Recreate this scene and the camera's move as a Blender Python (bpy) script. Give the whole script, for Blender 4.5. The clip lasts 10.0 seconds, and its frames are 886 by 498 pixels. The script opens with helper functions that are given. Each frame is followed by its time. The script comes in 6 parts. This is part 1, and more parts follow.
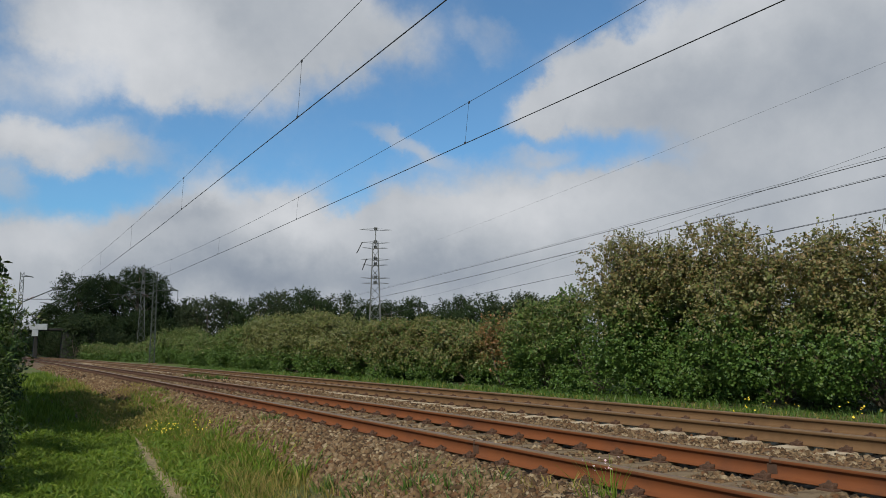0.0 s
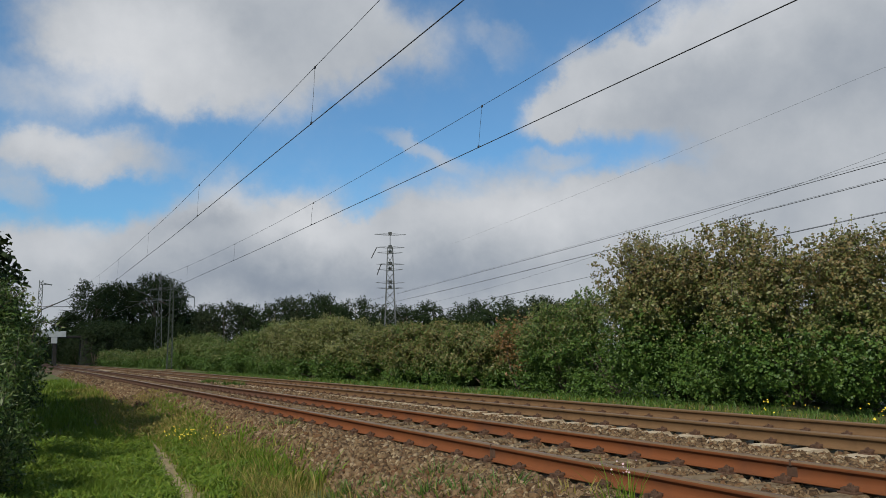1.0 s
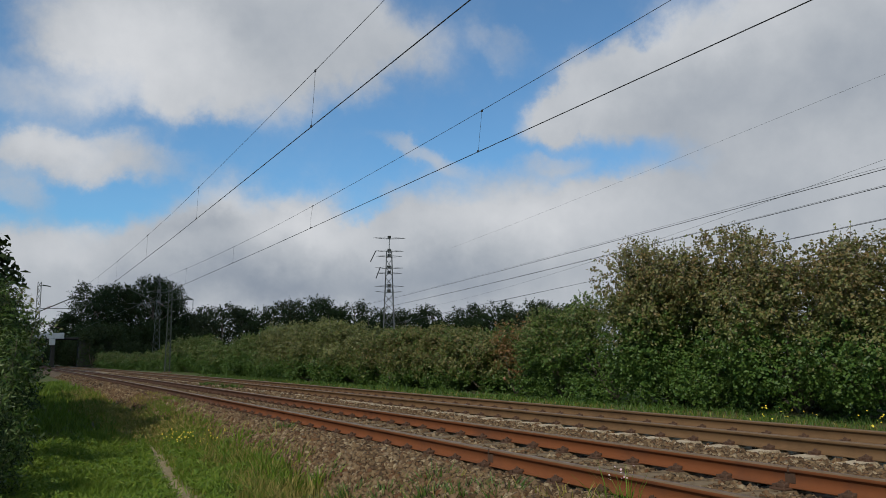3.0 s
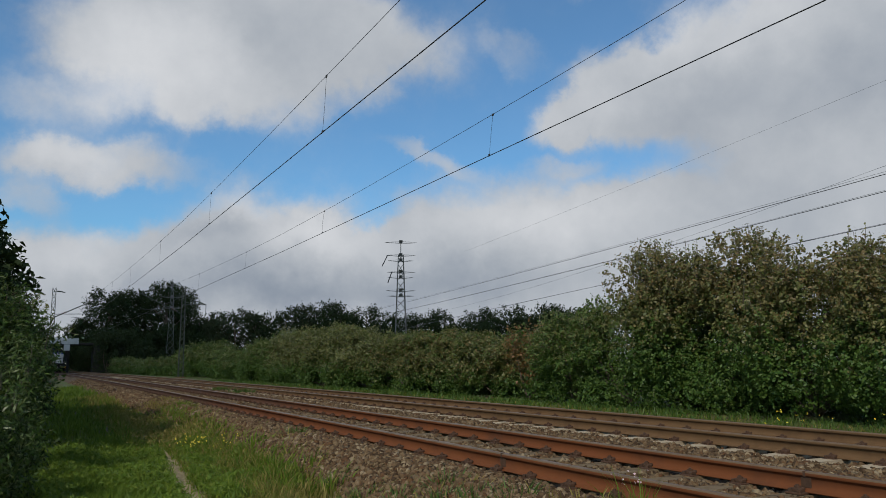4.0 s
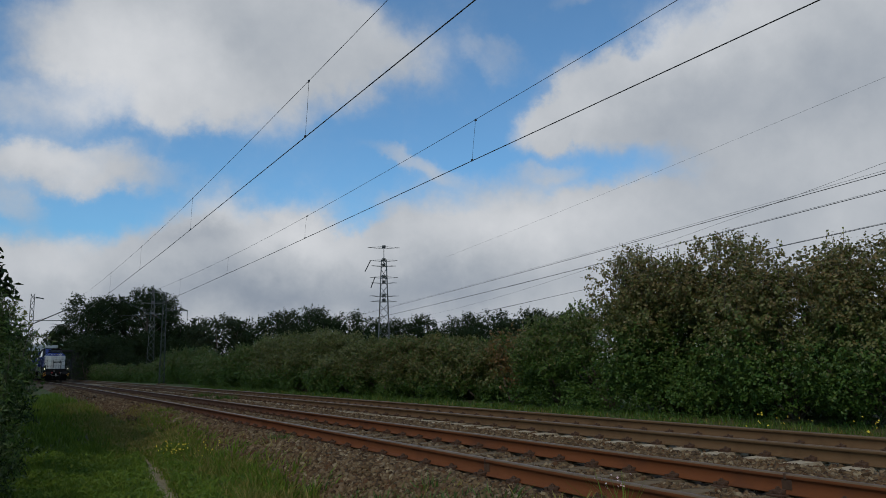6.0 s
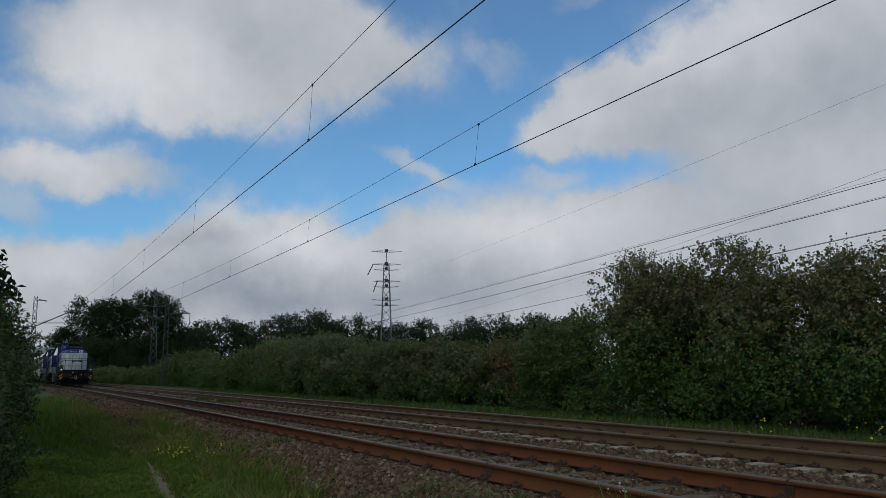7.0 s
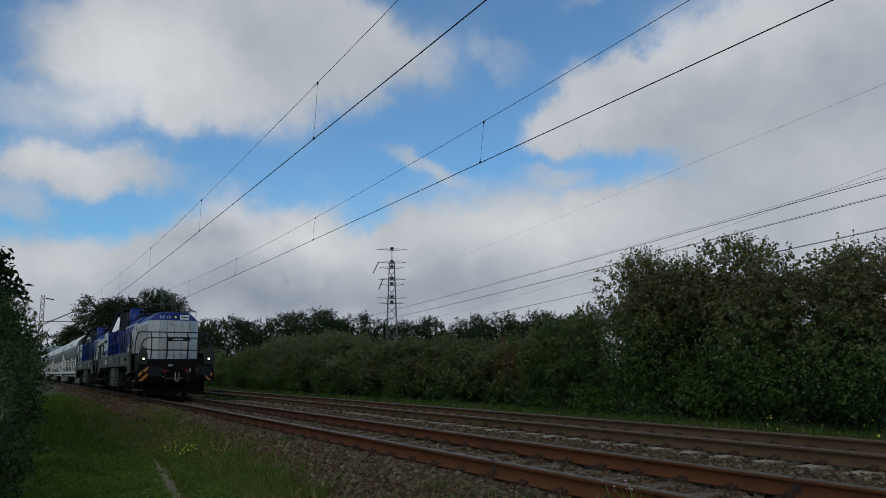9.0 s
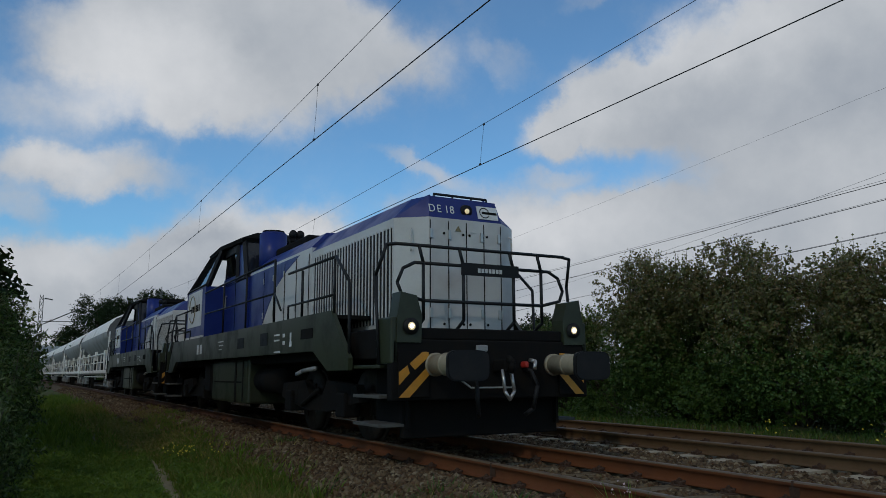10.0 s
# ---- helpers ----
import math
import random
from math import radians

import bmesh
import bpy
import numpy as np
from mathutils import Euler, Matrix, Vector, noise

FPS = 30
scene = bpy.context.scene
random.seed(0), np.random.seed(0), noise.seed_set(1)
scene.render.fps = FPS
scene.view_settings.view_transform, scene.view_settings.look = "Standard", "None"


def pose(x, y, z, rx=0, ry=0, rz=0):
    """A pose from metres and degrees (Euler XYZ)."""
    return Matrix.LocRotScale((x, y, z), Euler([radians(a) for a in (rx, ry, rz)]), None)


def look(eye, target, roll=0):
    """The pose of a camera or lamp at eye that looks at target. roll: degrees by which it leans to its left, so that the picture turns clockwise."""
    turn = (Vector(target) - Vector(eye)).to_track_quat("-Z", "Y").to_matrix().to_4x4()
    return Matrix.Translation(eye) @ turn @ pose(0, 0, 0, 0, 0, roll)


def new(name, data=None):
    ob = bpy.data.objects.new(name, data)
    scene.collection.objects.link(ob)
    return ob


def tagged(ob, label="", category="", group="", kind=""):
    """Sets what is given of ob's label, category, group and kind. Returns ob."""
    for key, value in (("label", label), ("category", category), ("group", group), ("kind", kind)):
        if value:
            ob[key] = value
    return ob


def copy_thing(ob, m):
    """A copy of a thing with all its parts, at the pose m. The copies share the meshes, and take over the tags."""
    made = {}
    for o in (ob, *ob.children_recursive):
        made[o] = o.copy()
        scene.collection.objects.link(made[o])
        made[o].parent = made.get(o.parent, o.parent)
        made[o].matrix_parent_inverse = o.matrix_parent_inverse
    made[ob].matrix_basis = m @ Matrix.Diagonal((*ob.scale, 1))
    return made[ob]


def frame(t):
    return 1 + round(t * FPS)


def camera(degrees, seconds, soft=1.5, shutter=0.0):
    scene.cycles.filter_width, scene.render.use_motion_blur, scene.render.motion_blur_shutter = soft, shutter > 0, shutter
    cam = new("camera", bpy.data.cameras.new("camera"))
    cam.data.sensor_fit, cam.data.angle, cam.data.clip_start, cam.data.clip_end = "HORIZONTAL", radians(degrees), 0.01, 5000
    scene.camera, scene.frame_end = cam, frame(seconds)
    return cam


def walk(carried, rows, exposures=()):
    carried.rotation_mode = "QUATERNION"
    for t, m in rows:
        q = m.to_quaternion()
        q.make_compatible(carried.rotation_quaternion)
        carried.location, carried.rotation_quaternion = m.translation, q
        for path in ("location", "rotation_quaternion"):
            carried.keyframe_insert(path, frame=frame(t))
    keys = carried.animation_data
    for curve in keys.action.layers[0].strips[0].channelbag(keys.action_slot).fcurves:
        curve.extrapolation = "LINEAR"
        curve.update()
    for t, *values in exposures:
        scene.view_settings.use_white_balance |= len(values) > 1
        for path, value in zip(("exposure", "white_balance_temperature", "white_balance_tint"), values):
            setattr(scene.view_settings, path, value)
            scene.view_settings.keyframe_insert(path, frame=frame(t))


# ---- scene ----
# World: x across the line (right), y along the line (away), z up from the rail heads.
EYE = (0.0, 0.0, 0.944)
cam = camera(60.36, 10.0, soft=0.8)
# seconds, heading to the right of the line, tilt up, lean
TURNS = (
    (0, 29.948, 7.613, -0.208),
    (0.5, 29.153, 7.493, -0.507),
    (1, 28.849, 7.933, -0.630),
    (1.5, 29.187, 7.754, -0.359),
    (2, 28.646, 8.172, -0.747),
    (2.5, 29.229, 8.133, -0.211),
    (4, 28.045, 8.556, -0.440),
    (4.5, 28.599, 8.552, -0.678),
    (5, 29.144, 8.843, -0.781),
    (5.5, 29.368, 8.797, -0.854),
    (7, 29.136, 9.223, -0.482),
    (7.5, 29.075, 8.962, -0.422),
    (8, 28.969, 9.049, -0.349),
    (8.5, 28.837, 8.978, -0.394),
    (9, 28.727, 9.068, -0.552),
    (9.5, 28.578, 9.350, -0.269),
    (10, 28.773, 9.222, -0.266),
)
walk(cam, [(t, pose(*EYE, 90 + tilt, 0, -head) @ pose(0, 0, 0, 0, 0, lean)) for t, head, tilt, lean in TURNS],
     exposures=((0, 0.08), (10, 0.08)))

# ---- world, sun, exposure ----
SUN_FROM = Vector((-0.80, -0.60, 0.0)).normalized()
SUN_UP = radians(40)
SUN_DIR = Vector((SUN_FROM.x * math.cos(SUN_UP), SUN_FROM.y * math.cos(SUN_UP), math.sin(SUN_UP)))


class Nodes:
    """Short hand for node trees."""

    def __init__(self, tree):
        self.tree, self.links = tree, tree.links
        tree.nodes.clear()

    def add(self, kind, ins=None, **props):
        n = self.tree.nodes.new(kind)
        for k, v in props.items():
            setattr(n, k, v)
        for k, v in (ins or {}).items():
            sock = n.inputs[k]
            if isinstance(v, bpy.types.NodeSocket):
                self.links.new(v, sock)
            else:
                sock.default_value = v
        return n

    def math(self, op, a, b=0.0, c=0.0, clamp=False):
        return self.add("ShaderNodeMath", {0: a, 1: b, 2: c}, operation=op, use_clamp=clamp).outputs[0]

    def vec(self, op, a, b=(0, 0, 0)):
        n = self.add("ShaderNodeVectorMath", {0: a, 1: b}, operation=op)
        return n.outputs["Value"] if op == "DOT_PRODUCT" else n.outputs[0]

    def noise(self, vector, scale, detail=4.0, rough=0.55, colour=False):
        n = self.add("ShaderNodeTexNoise", {"Vector": vector, "Scale": scale, "Detail": detail, "Roughness": rough})
        return n.outputs["Color" if colour else "Fac"]

    def ramp(self, fac, stops):
        n = self.add("ShaderNodeValToRGB", {"Fac": fac})
        e = n.color_ramp.elements
        while len(e) < len(stops):
            e.new(0.5)
        for k, (p, c) in zip(e, stops):
            k.position, k.color = p, (*c, 1) if len(c) == 3 else c
        return n.outputs[0]

    def mix(self, fac, a, b, blend="MIX"):
        return self.add("ShaderNodeMix", {0: fac, 6: a, 7: b}, data_type="RGBA", blend_type=blend).outputs[2]

    def smooth(self, x, lo, hi, a=0.0, b=1.0):
        return self.add("ShaderNodeMapRange", {0: x, 1: lo, 2: hi, 3: a, 4: b}, interpolation_type="SMOOTHSTEP").outputs[0]


def make_world():
    world = bpy.data.worlds.new("sky")
    scene.world = world
    world.use_nodes = True
    n = Nodes(world.node_tree)
    sky = n.add("ShaderNodeTexSky", sky_type="NISHITA", sun_disc=False, sun_elevation=SUN_UP,
                sun_rotation=math.atan2(SUN_FROM.x, SUN_FROM.y), air_density=1.0, dust_density=0.6, ozone_density=2.0).outputs[0]
    d = n.add("ShaderNodeTexCoord").outputs["Generated"]
    # flat chart of the sky towards (heading 29 degrees, 8.6 up), in tangents
    m = pose(0, 0, 0, 98.6, 0, -29.0).to_3x3()
    right, up, ahead = m @ Vector((1, 0, 0)), m @ Vector((0, 1, 0)), m @ Vector((0, 0, -1))
    warp = n.vec("SCALE", n.vec("SUBTRACT", n.noise(d, 5.5, 7.0, 0.62, True), (0.5, 0.5, 0.5)))
    warp.node.inputs["Scale"].default_value = 0.15
    dw = n.vec("ADD", d, warp)
    depth = n.math("MAXIMUM", n.vec("DOT_PRODUCT", d, ahead), 0.15)
    u = n.math("DIVIDE", n.vec("DOT_PRODUCT", dw, right), depth)
    v = n.math("DIVIDE", n.vec("DOT_PRODUCT", dw, up), depth)

    def spots(rows, flat=False):
        """Soft ovals (centre, radii, lean, weight); flat ones keep a plateau."""
        total = 0.0
        for cu, cv, ru, rv, lean, w in rows:
            du, dv = n.math("SUBTRACT", u, cu), n.math("SUBTRACT", v, cv)
            dv = n.math("MULTIPLY_ADD", du, -lean, dv)
            a, b = n.math("DIVIDE", du, ru), n.math("DIVIDE", dv, rv)
            q = n.math("ADD", n.math("MULTIPLY", a, a), n.math("MULTIPLY", b, b))
            if flat:
                q = n.math("MULTIPLY", q, q)
            g = n.math("MULTIPLY", n.math("EXPONENT", n.math("MULTIPLY", q, -1.0)), w)
            total = n.math("ADD", total, g)
        return total

    cover = spots((
        (-0.31, 0.260, 0.19, 0.088, 0.0, 1.0), (-0.175, 0.300, 0.12, 0.075, -0.2, 0.9), (-0.45, 0.300, 0.13, 0.052, 0.0, 0.65), (-0.34, 0.185, 0.07, 0.035, 0.0, 0.5),
        (-0.51, 0.136, 0.125, 0.040, -0.12, 0.9), (-0.57, 0.075, 0.05, 0.03, -0.3, 0.5),
        (-0.27, -0.005, 0.12, 0.088, 0.0, 0.9), (-0.17, -0.022, 0.10, 0.088, -0.1, 0.8), (-0.07, -0.03, 0.08, 0.080, 0.2, 0.7), (0.075, 0.000, 0.17, 0.098, 0.06, 1.0), (0.44, 0.010, 0.25, 0.104, 0.02, 1.0), (0.24, 0.000, 0.12, 0.090, 0.0, 0.8),
        (0.45, 0.235, 0.21, 0.095, 0.1, 1.0), (0.25, 0.200, 0.125, 0.058, 0.15, 0.9), (0.155, 0.172, 0.06, 0.030, 0.2, 0.6), (0.60, 0.140, 0.27, 0.085, 0.0, 1.0), (0.53, 0.310, 0.14, 0.070, 0.0, 0.8),
        (-0.03, 0.120, 0.065, 0.018, -0.35, 0.50), (0.065, 0.262, 0.055, 0.030, -0.5, 0.30), (0.155, 0.112, 0.05, 0.014, 0.0, 0.35), (0.20, 0.335, 0.07, 0.02, 0.3, 0.3), (-0.03, 0.255, 0.04, 0.04, 0.0, 0.22), (-0.13, 0.215, 0.10, 0.04, 0.4, 0.30), (-0.53, 0.215, 0.10, 0.030, -0.2, 0.35), (-0.40, 0.105, 0.08, 0.02, 0.0, 0.25)), True)
    low = n.smooth(v, -0.01, 0.055, 1.0, 0.0)
    fine = n.noise(d, 8.0, 9.0, 0.64)
    away = n.smooth(n.vec("DOT_PRODUCT", d, ahead), 0.45, 0.7)
    scatter = n.smooth(n.noise(d, 2.3, 5.0, 0.55), 0.42, 0.58)
    cover = n.math("MULTIPLY_ADD", n.math("SUBTRACT", fine, 0.5), 0.95, n.math("ADD", cover, low))
    gap = n.smooth(cover, -0.02, 0.92, 1.0, 0.0)
    gap = n.math("ADD", n.math("MULTIPLY", gap, away), n.math("MULTIPLY", scatter, n.math("SUBTRACT", 1.0, away)))
    grey = spots(((-0.25, -0.045, 0.22, 0.040, 0.0, 0.9), (0.02, -0.045, 0.22, 0.03, 0.0, 0.45), (0.45, 0.06, 0.25, 0.06, -0.1, 0.35), (-0.30, 0.035, 0.09, 0.015, 0.25, 0.45), (0.47, 0.20, 0.20, 0.06, 0.2, 0.55),
                  (-0.28, 0.29, 0.12, 0.05, -0.3, 0.4), (-0.56, 0.29, 0.07, 0.05, -0.5, 0.35), (-0.50, 0.04, 0.15, 0.02, 0.0, 0.35)))
    bright = spots(((-0.40, 0.24, 0.16, 0.08, 0.0, 0.8), (-0.24, 0.045, 0.10, 0.025, -0.2, 0.8), (0.10, 0.035, 0.16, 0.035, 0.1, 0.65), (-0.53, 0.145, 0.08, 0.035, -0.1, 0.6),
                    (0.34, 0.285, 0.12, 0.05, 0.3, 0.5), (0.17, 0.19, 0.08, 0.04, 0.2, 0.4), (-0.5, -0.01, 0.1, 0.03, 0, 0.5)))
    tone = n.math("SUBTRACT", n.math("MULTIPLY_ADD", n.noise(d, 4.5, 8.0, 0.58), 0.75, n.math("MULTIPLY_ADD", bright, 0.27, 0.07)), n.math("MULTIPLY", grey, 0.30))
    cloud = n.ramp(tone, ((0.12, (0.25, 0.29, 0.35)), (0.42, (0.42, 0.45, 0.49)), (0.66, (0.57, 0.59, 0.62)), (0.88, (0.70, 0.71, 0.73))))
    blue = n.vec("MULTIPLY", sky, tuple(BLUE_GAIN * c for c in (0.54, 0.97, 1.18)))
    below = n.smooth(n.add("ShaderNodeSeparateXYZ", {0: d}).outputs[2], -0.05, 0.01)
    col = n.mix(n.math("MULTIPLY", gap, 0.92), cloud, blue)
    col = n.mix(below, (0.05, 0.05, 0.04, 1), col)
    bg = n.add("ShaderNodeBackground", {"Color": col, "Strength": 1.0}).outputs[0]
    n.add("ShaderNodeOutputWorld", {"Surface": bg})


BLUE_GAIN = 0.10
make_world()
sun = new("sun", bpy.data.lights.new("sun", "SUN"))
sun.data.energy, sun.data.angle, sun.data.color = 4.7, radians(0.6), (1.0, 0.93, 0.82)
sun.matrix_world = look(SUN_DIR * 60, (0, 0, 0))

# ---- materials ----
def material(name, rough=0.7, metal=0.0, spec=0.5):
    mat = bpy.data.materials.new(name)
    mat.use_nodes = True
    n = Nodes(mat.node_tree)
    shader = n.add("ShaderNodeBsdfPrincipled", {"Roughness": rough, "Metallic": metal, "Specular IOR Level": spec})
    n.add("ShaderNodeOutputMaterial", {"Surface": shader.outputs[0]})
    place = n.add("ShaderNodeTexCoord").outputs["Object"]
    return mat, n, shader, place


def bump(n, shader, height, strength=0.4, distance=0.02):
    b = n.add("ShaderNodeBump", {"Height": height, "Strength": strength, "Distance": distance})
    n.links.new(b.outputs[0], shader.inputs["Normal"])


def mat_stained(name, base, dirt, amount=0.5, scale=3.0, rough=0.6, metal=0.0, spec=0.5, relief=0.15, grain=60.0):
    """Paint, metal or stone with blotches of dirt at one scale and grain at another."""
    mat, n, s, p = material(name, rough, metal, spec)
    big = n.smooth(n.noise(p, scale, 5.0, 0.6), 0.42, 0.72)
    small = n.noise(p, grain, 3.0, 0.6)
    col = n.mix(n.math("MULTIPLY", big, amount), (*base, 1), (*dirt, 1))
    col = n.mix(n.math("MULTIPLY", small, 0.25), col, (*[c * 0.55 for c in base], 1))
    n.links.new(col, s.inputs["Base Color"])
    n.links.new(n.math("MULTIPLY_ADD", big, 0.2, rough - 0.05), s.inputs["Roughness"])
    bump(n, s, small, relief, 0.004)
    return mat


def mat_islands(name, stops, rough=0.8, spec=0.3, grain=40.0, relief=0.3, through_light=0.0):
    """A colour for every loose piece of the mesh, with fine grain on it."""
    mat, n, s, p = material(name, rough, 0.0, spec)
    each = n.add("ShaderNodeNewGeometry").outputs["Random Per Island"]
    g = n.noise(p, grain, 3.0, 0.6)
    col = n.mix(0.35, n.ramp(each, stops), n.ramp(g, ((0.3, (0.3, 0.3, 0.3)), (0.7, (1, 1, 1)))), "MULTIPLY")
    n.links.new(col, s.inputs["Base Color"])
    if relief:
        bump(n, s, g, relief, 0.006)
    if through_light:
        thin = n.add("ShaderNodeBsdfTranslucent", {"Color": n.mix(0.5, col, (0.30, 0.42, 0.05, 1))}).outputs[0]
        out = n.add("ShaderNodeMixShader", {0: through_light, 1: s.outputs[0], 2: thin}).outputs[0]
        n.add("ShaderNodeOutputMaterial", {"Surface": out}).is_active_output = True
    return mat


def leaf_stops(*cols):
    k = len(cols)
    return tuple((i / max(1, k - 1), c) for i, c in enumerate(cols))


LEAF_GREEN = mat_islands("leaf_green", leaf_stops((0.0252, 0.0612, 0.0104), (0.0432, 0.0936, 0.0126), (0.0612, 0.115, 0.0173), (0.0864, 0.137, 0.0259)), 0.55, 0.28, 30, 0, 0.12)
LEAF_OLIVE = mat_islands("leaf_olive", leaf_stops((0.0583, 0.0826, 0.0214), (0.0972, 0.117, 0.0292), (0.146, 0.141, 0.0437), (0.165, 0.156, 0.068)), 0.48, 0.28, 30, 0, 0.12)
LEAF_BROWN = mat_islands("leaf_brown", leaf_stops((0.085, 0.060, 0.020), (0.145, 0.100, 0.034), (0.215, 0.135, 0.050), (0.115, 0.115, 0.034)), 0.55, 0.4, 30, 0, 0.12)
LEAF_PALE = mat_islands("leaf_pale", leaf_stops((0.173, 0.164, 0.112), (0.259, 0.242, 0.173), (0.121, 0.13, 0.0518), (0.311, 0.285, 0.225)), 0.6, 0.4, 30, 0, 0.12)
LEAF_RED = mat_islands("leaf_red", leaf_stops((0.15, 0.0655, 0.0234), (0.206, 0.0936, 0.0328), (0.0936, 0.0842, 0.0281)), 0.55, 0.4, 30, 0, 0.2)
LEAF_DARK = mat_islands("leaf_dark", leaf_stops((0.0135, 0.0275, 0.00979), (0.0214, 0.0367, 0.0122), (0.0306, 0.0459, 0.0159)), 0.8, 0.15, 20, 0, 0.05)
LEAF_FAR = mat_islands("leaf_far", leaf_stops((0.0259, 0.0389, 0.0194), (0.0356, 0.0486, 0.0227), (0.0486, 0.0583, 0.0259)), 0.8, 0.15, 10, 0, 0.05)
LEAF_WILLOW = mat_islands("leaf_willow", leaf_stops((0.0342, 0.065, 0.0154), (0.0547, 0.0889, 0.0231), (0.0889, 0.123, 0.041), (0.137, 0.164, 0.0667)), 0.38, 0.28, 30, 0, 0.12)
GRASS = mat_islands("grass_green", leaf_stops((0.0459, 0.0954, 0.00551), (0.0765, 0.134, 0.00826), (0.107, 0.168, 0.0129), (0.153, 0.191, 0.023)), 0.6, 0.25, 20, 0, 0.25)
GRASS_DRY = mat_islands("grass_dry", leaf_stops((0.125, 0.120, 0.020), (0.205, 0.160, 0.042), (0.30, 0.23, 0.08), (0.09, 0.115, 0.017)), 0.7, 0.2, 20, 0, 0.2)
PETAL = mat_islands("petal_yellow", leaf_stops((0.75, 0.55, 0.03), (0.8, 0.65, 0.08)), 0.6, 0.3, 20, 0, 0.2)
PETAL_PINK = mat_islands("petal_pink", leaf_stops((0.65, 0.42, 0.5), (0.7, 0.55, 0.6)), 0.6, 0.3, 20, 0, 0.2)
STONE = mat_islands("ballast_stone", leaf_stops((0.040, 0.023, 0.011), (0.105, 0.066, 0.034), (0.175, 0.122, 0.066), (0.090, 0.042, 0.018), (0.27, 0.21, 0.13)), 0.9, 0.2, 70, 0.5)
BARK = mat_stained("bark", (0.09, 0.07, 0.05), (0.04, 0.04, 0.03), 0.6, 6.0, 0.9, relief=0.6, grain=40)
RUST = mat_stained("rail_rust", (0.144, 0.048, 0.0165), (0.085, 0.036, 0.02), 0.7, 1.8, 0.85, 0.0, 0.2, 0.5, 90)
RUST_BROWN = mat_stained("rail_rust_brown", (0.122, 0.0684, 0.03), (0.072, 0.0396, 0.0184), 0.6, 2.6, 0.8, 0.0, 0.3, 0.5, 90)
RAIL_HEAD = mat_stained("rail_head", (0.15, 0.098, 0.0561), (0.085, 0.055, 0.0323), 0.6, 3.0, 0.5, 0.08, 0.4, 0.2, 120)
CLIP = mat_stained("fastening_rust", (0.072, 0.03744, 0.0216), (0.0396, 0.0252, 0.018), 0.6, 12, 0.85, 0.0, 0.3, 0.4, 120)
CONCRETE = mat_stained("sleeper_concrete", (0.165, 0.122, 0.072), (0.065, 0.042, 0.023), 0.9, 8.0, 0.92, 0.0, 0.2, 0.7, 50)
CONCRETE_PALE = mat_stained("sleeper_concrete_pale", (0.38, 0.31, 0.215), (0.20, 0.14, 0.085), 0.6, 6.0, 0.92, 0.0, 0.2, 0.5, 60)
STEEL = mat_stained("galvanised_steel", (0.13, 0.135, 0.13), (0.08, 0.08, 0.075), 0.6, 2.0, 0.6, 0.3, 0.4, 0.1, 30)
MAST_GREEN = mat_stained("mast_green_paint", (0.035, 0.045, 0.034), (0.022, 0.028, 0.022), 0.6, 3.0, 0.7, 0.1)
WIRE = mat_stained("wire_dark", (0.035, 0.035, 0.038), (0.05, 0.06, 0.05), 0.5, 2.0, 0.6, 0.5)
WIRE_PALE = mat_stained("wire_pale", (0.12, 0.125, 0.13), (0.09, 0.09, 0.09), 0.5, 2.0, 0.6, 0.4)
PORCELAIN = mat_stained("insulator_glaze", (0.10, 0.05, 0.03), (0.06, 0.03, 0.02), 0.4, 8.0, 0.25)
# near-black colour stands in for the dark opening under the bridge deck
DARK_WALL = mat_stained("underbridge_dark", (0.032, 0.031, 0.028), (0.018, 0.017, 0.015), 0.6, 1.0, 0.9, 0.0, 0.2)
PALE_WALL = mat_stained("pale_cladding", (0.40, 0.42, 0.42), (0.28, 0.29, 0.28), 0.5, 1.2, 0.7)


def darken_along_line(mat, start, end, far_col):
    """Rust colour that turns darker from start to end metres along the line."""
    tree = mat.node_tree
    s = next(k for k in tree.nodes if k.type == "BSDF_PRINCIPLED")
    link = s.inputs["Base Color"].links[0]
    col = link.from_socket
    coord = next(k for k in tree.nodes if k.type == "TEX_COORD")
    sep, rng, mix, noi, add = (tree.nodes.new(k) for k in ("ShaderNodeSeparateXYZ", "ShaderNodeMapRange", "ShaderNodeMix", "ShaderNodeTexNoise", "ShaderNodeMath"))
    tree.links.new(coord.outputs["Object"], sep.inputs[0])
    tree.links.new(coord.outputs["Object"], noi.inputs["Vector"])
    noi.inputs["Scale"].default_value = 0.6
    add.operation, add.inputs[2].default_value = "MULTIPLY_ADD", 0.0
    tree.links.new(noi.outputs["Fac"], add.inputs[0])
    add.inputs[1].default_value = 6.0
    tree.links.new(sep.outputs[1], add.inputs[2])
    rng.interpolation_type = "SMOOTHSTEP"
    rng.inputs[1].default_value, rng.inputs[2].default_value = start + 3.0, end + 3.0
    tree.links.new(add.outputs[0], rng.inputs[0])
    mix.data_type = "RGBA"
    tree.links.new(rng.outputs[0], mix.inputs[0])
    tree.links.new(col, mix.inputs[6])
    mix.inputs[7].default_value = (*far_col, 1)
    tree.links.new(mix.outputs[2], s.inputs["Base Color"])


darken_along_line(RUST, 13.0, 26.0, (0.075, 0.040, 0.026))


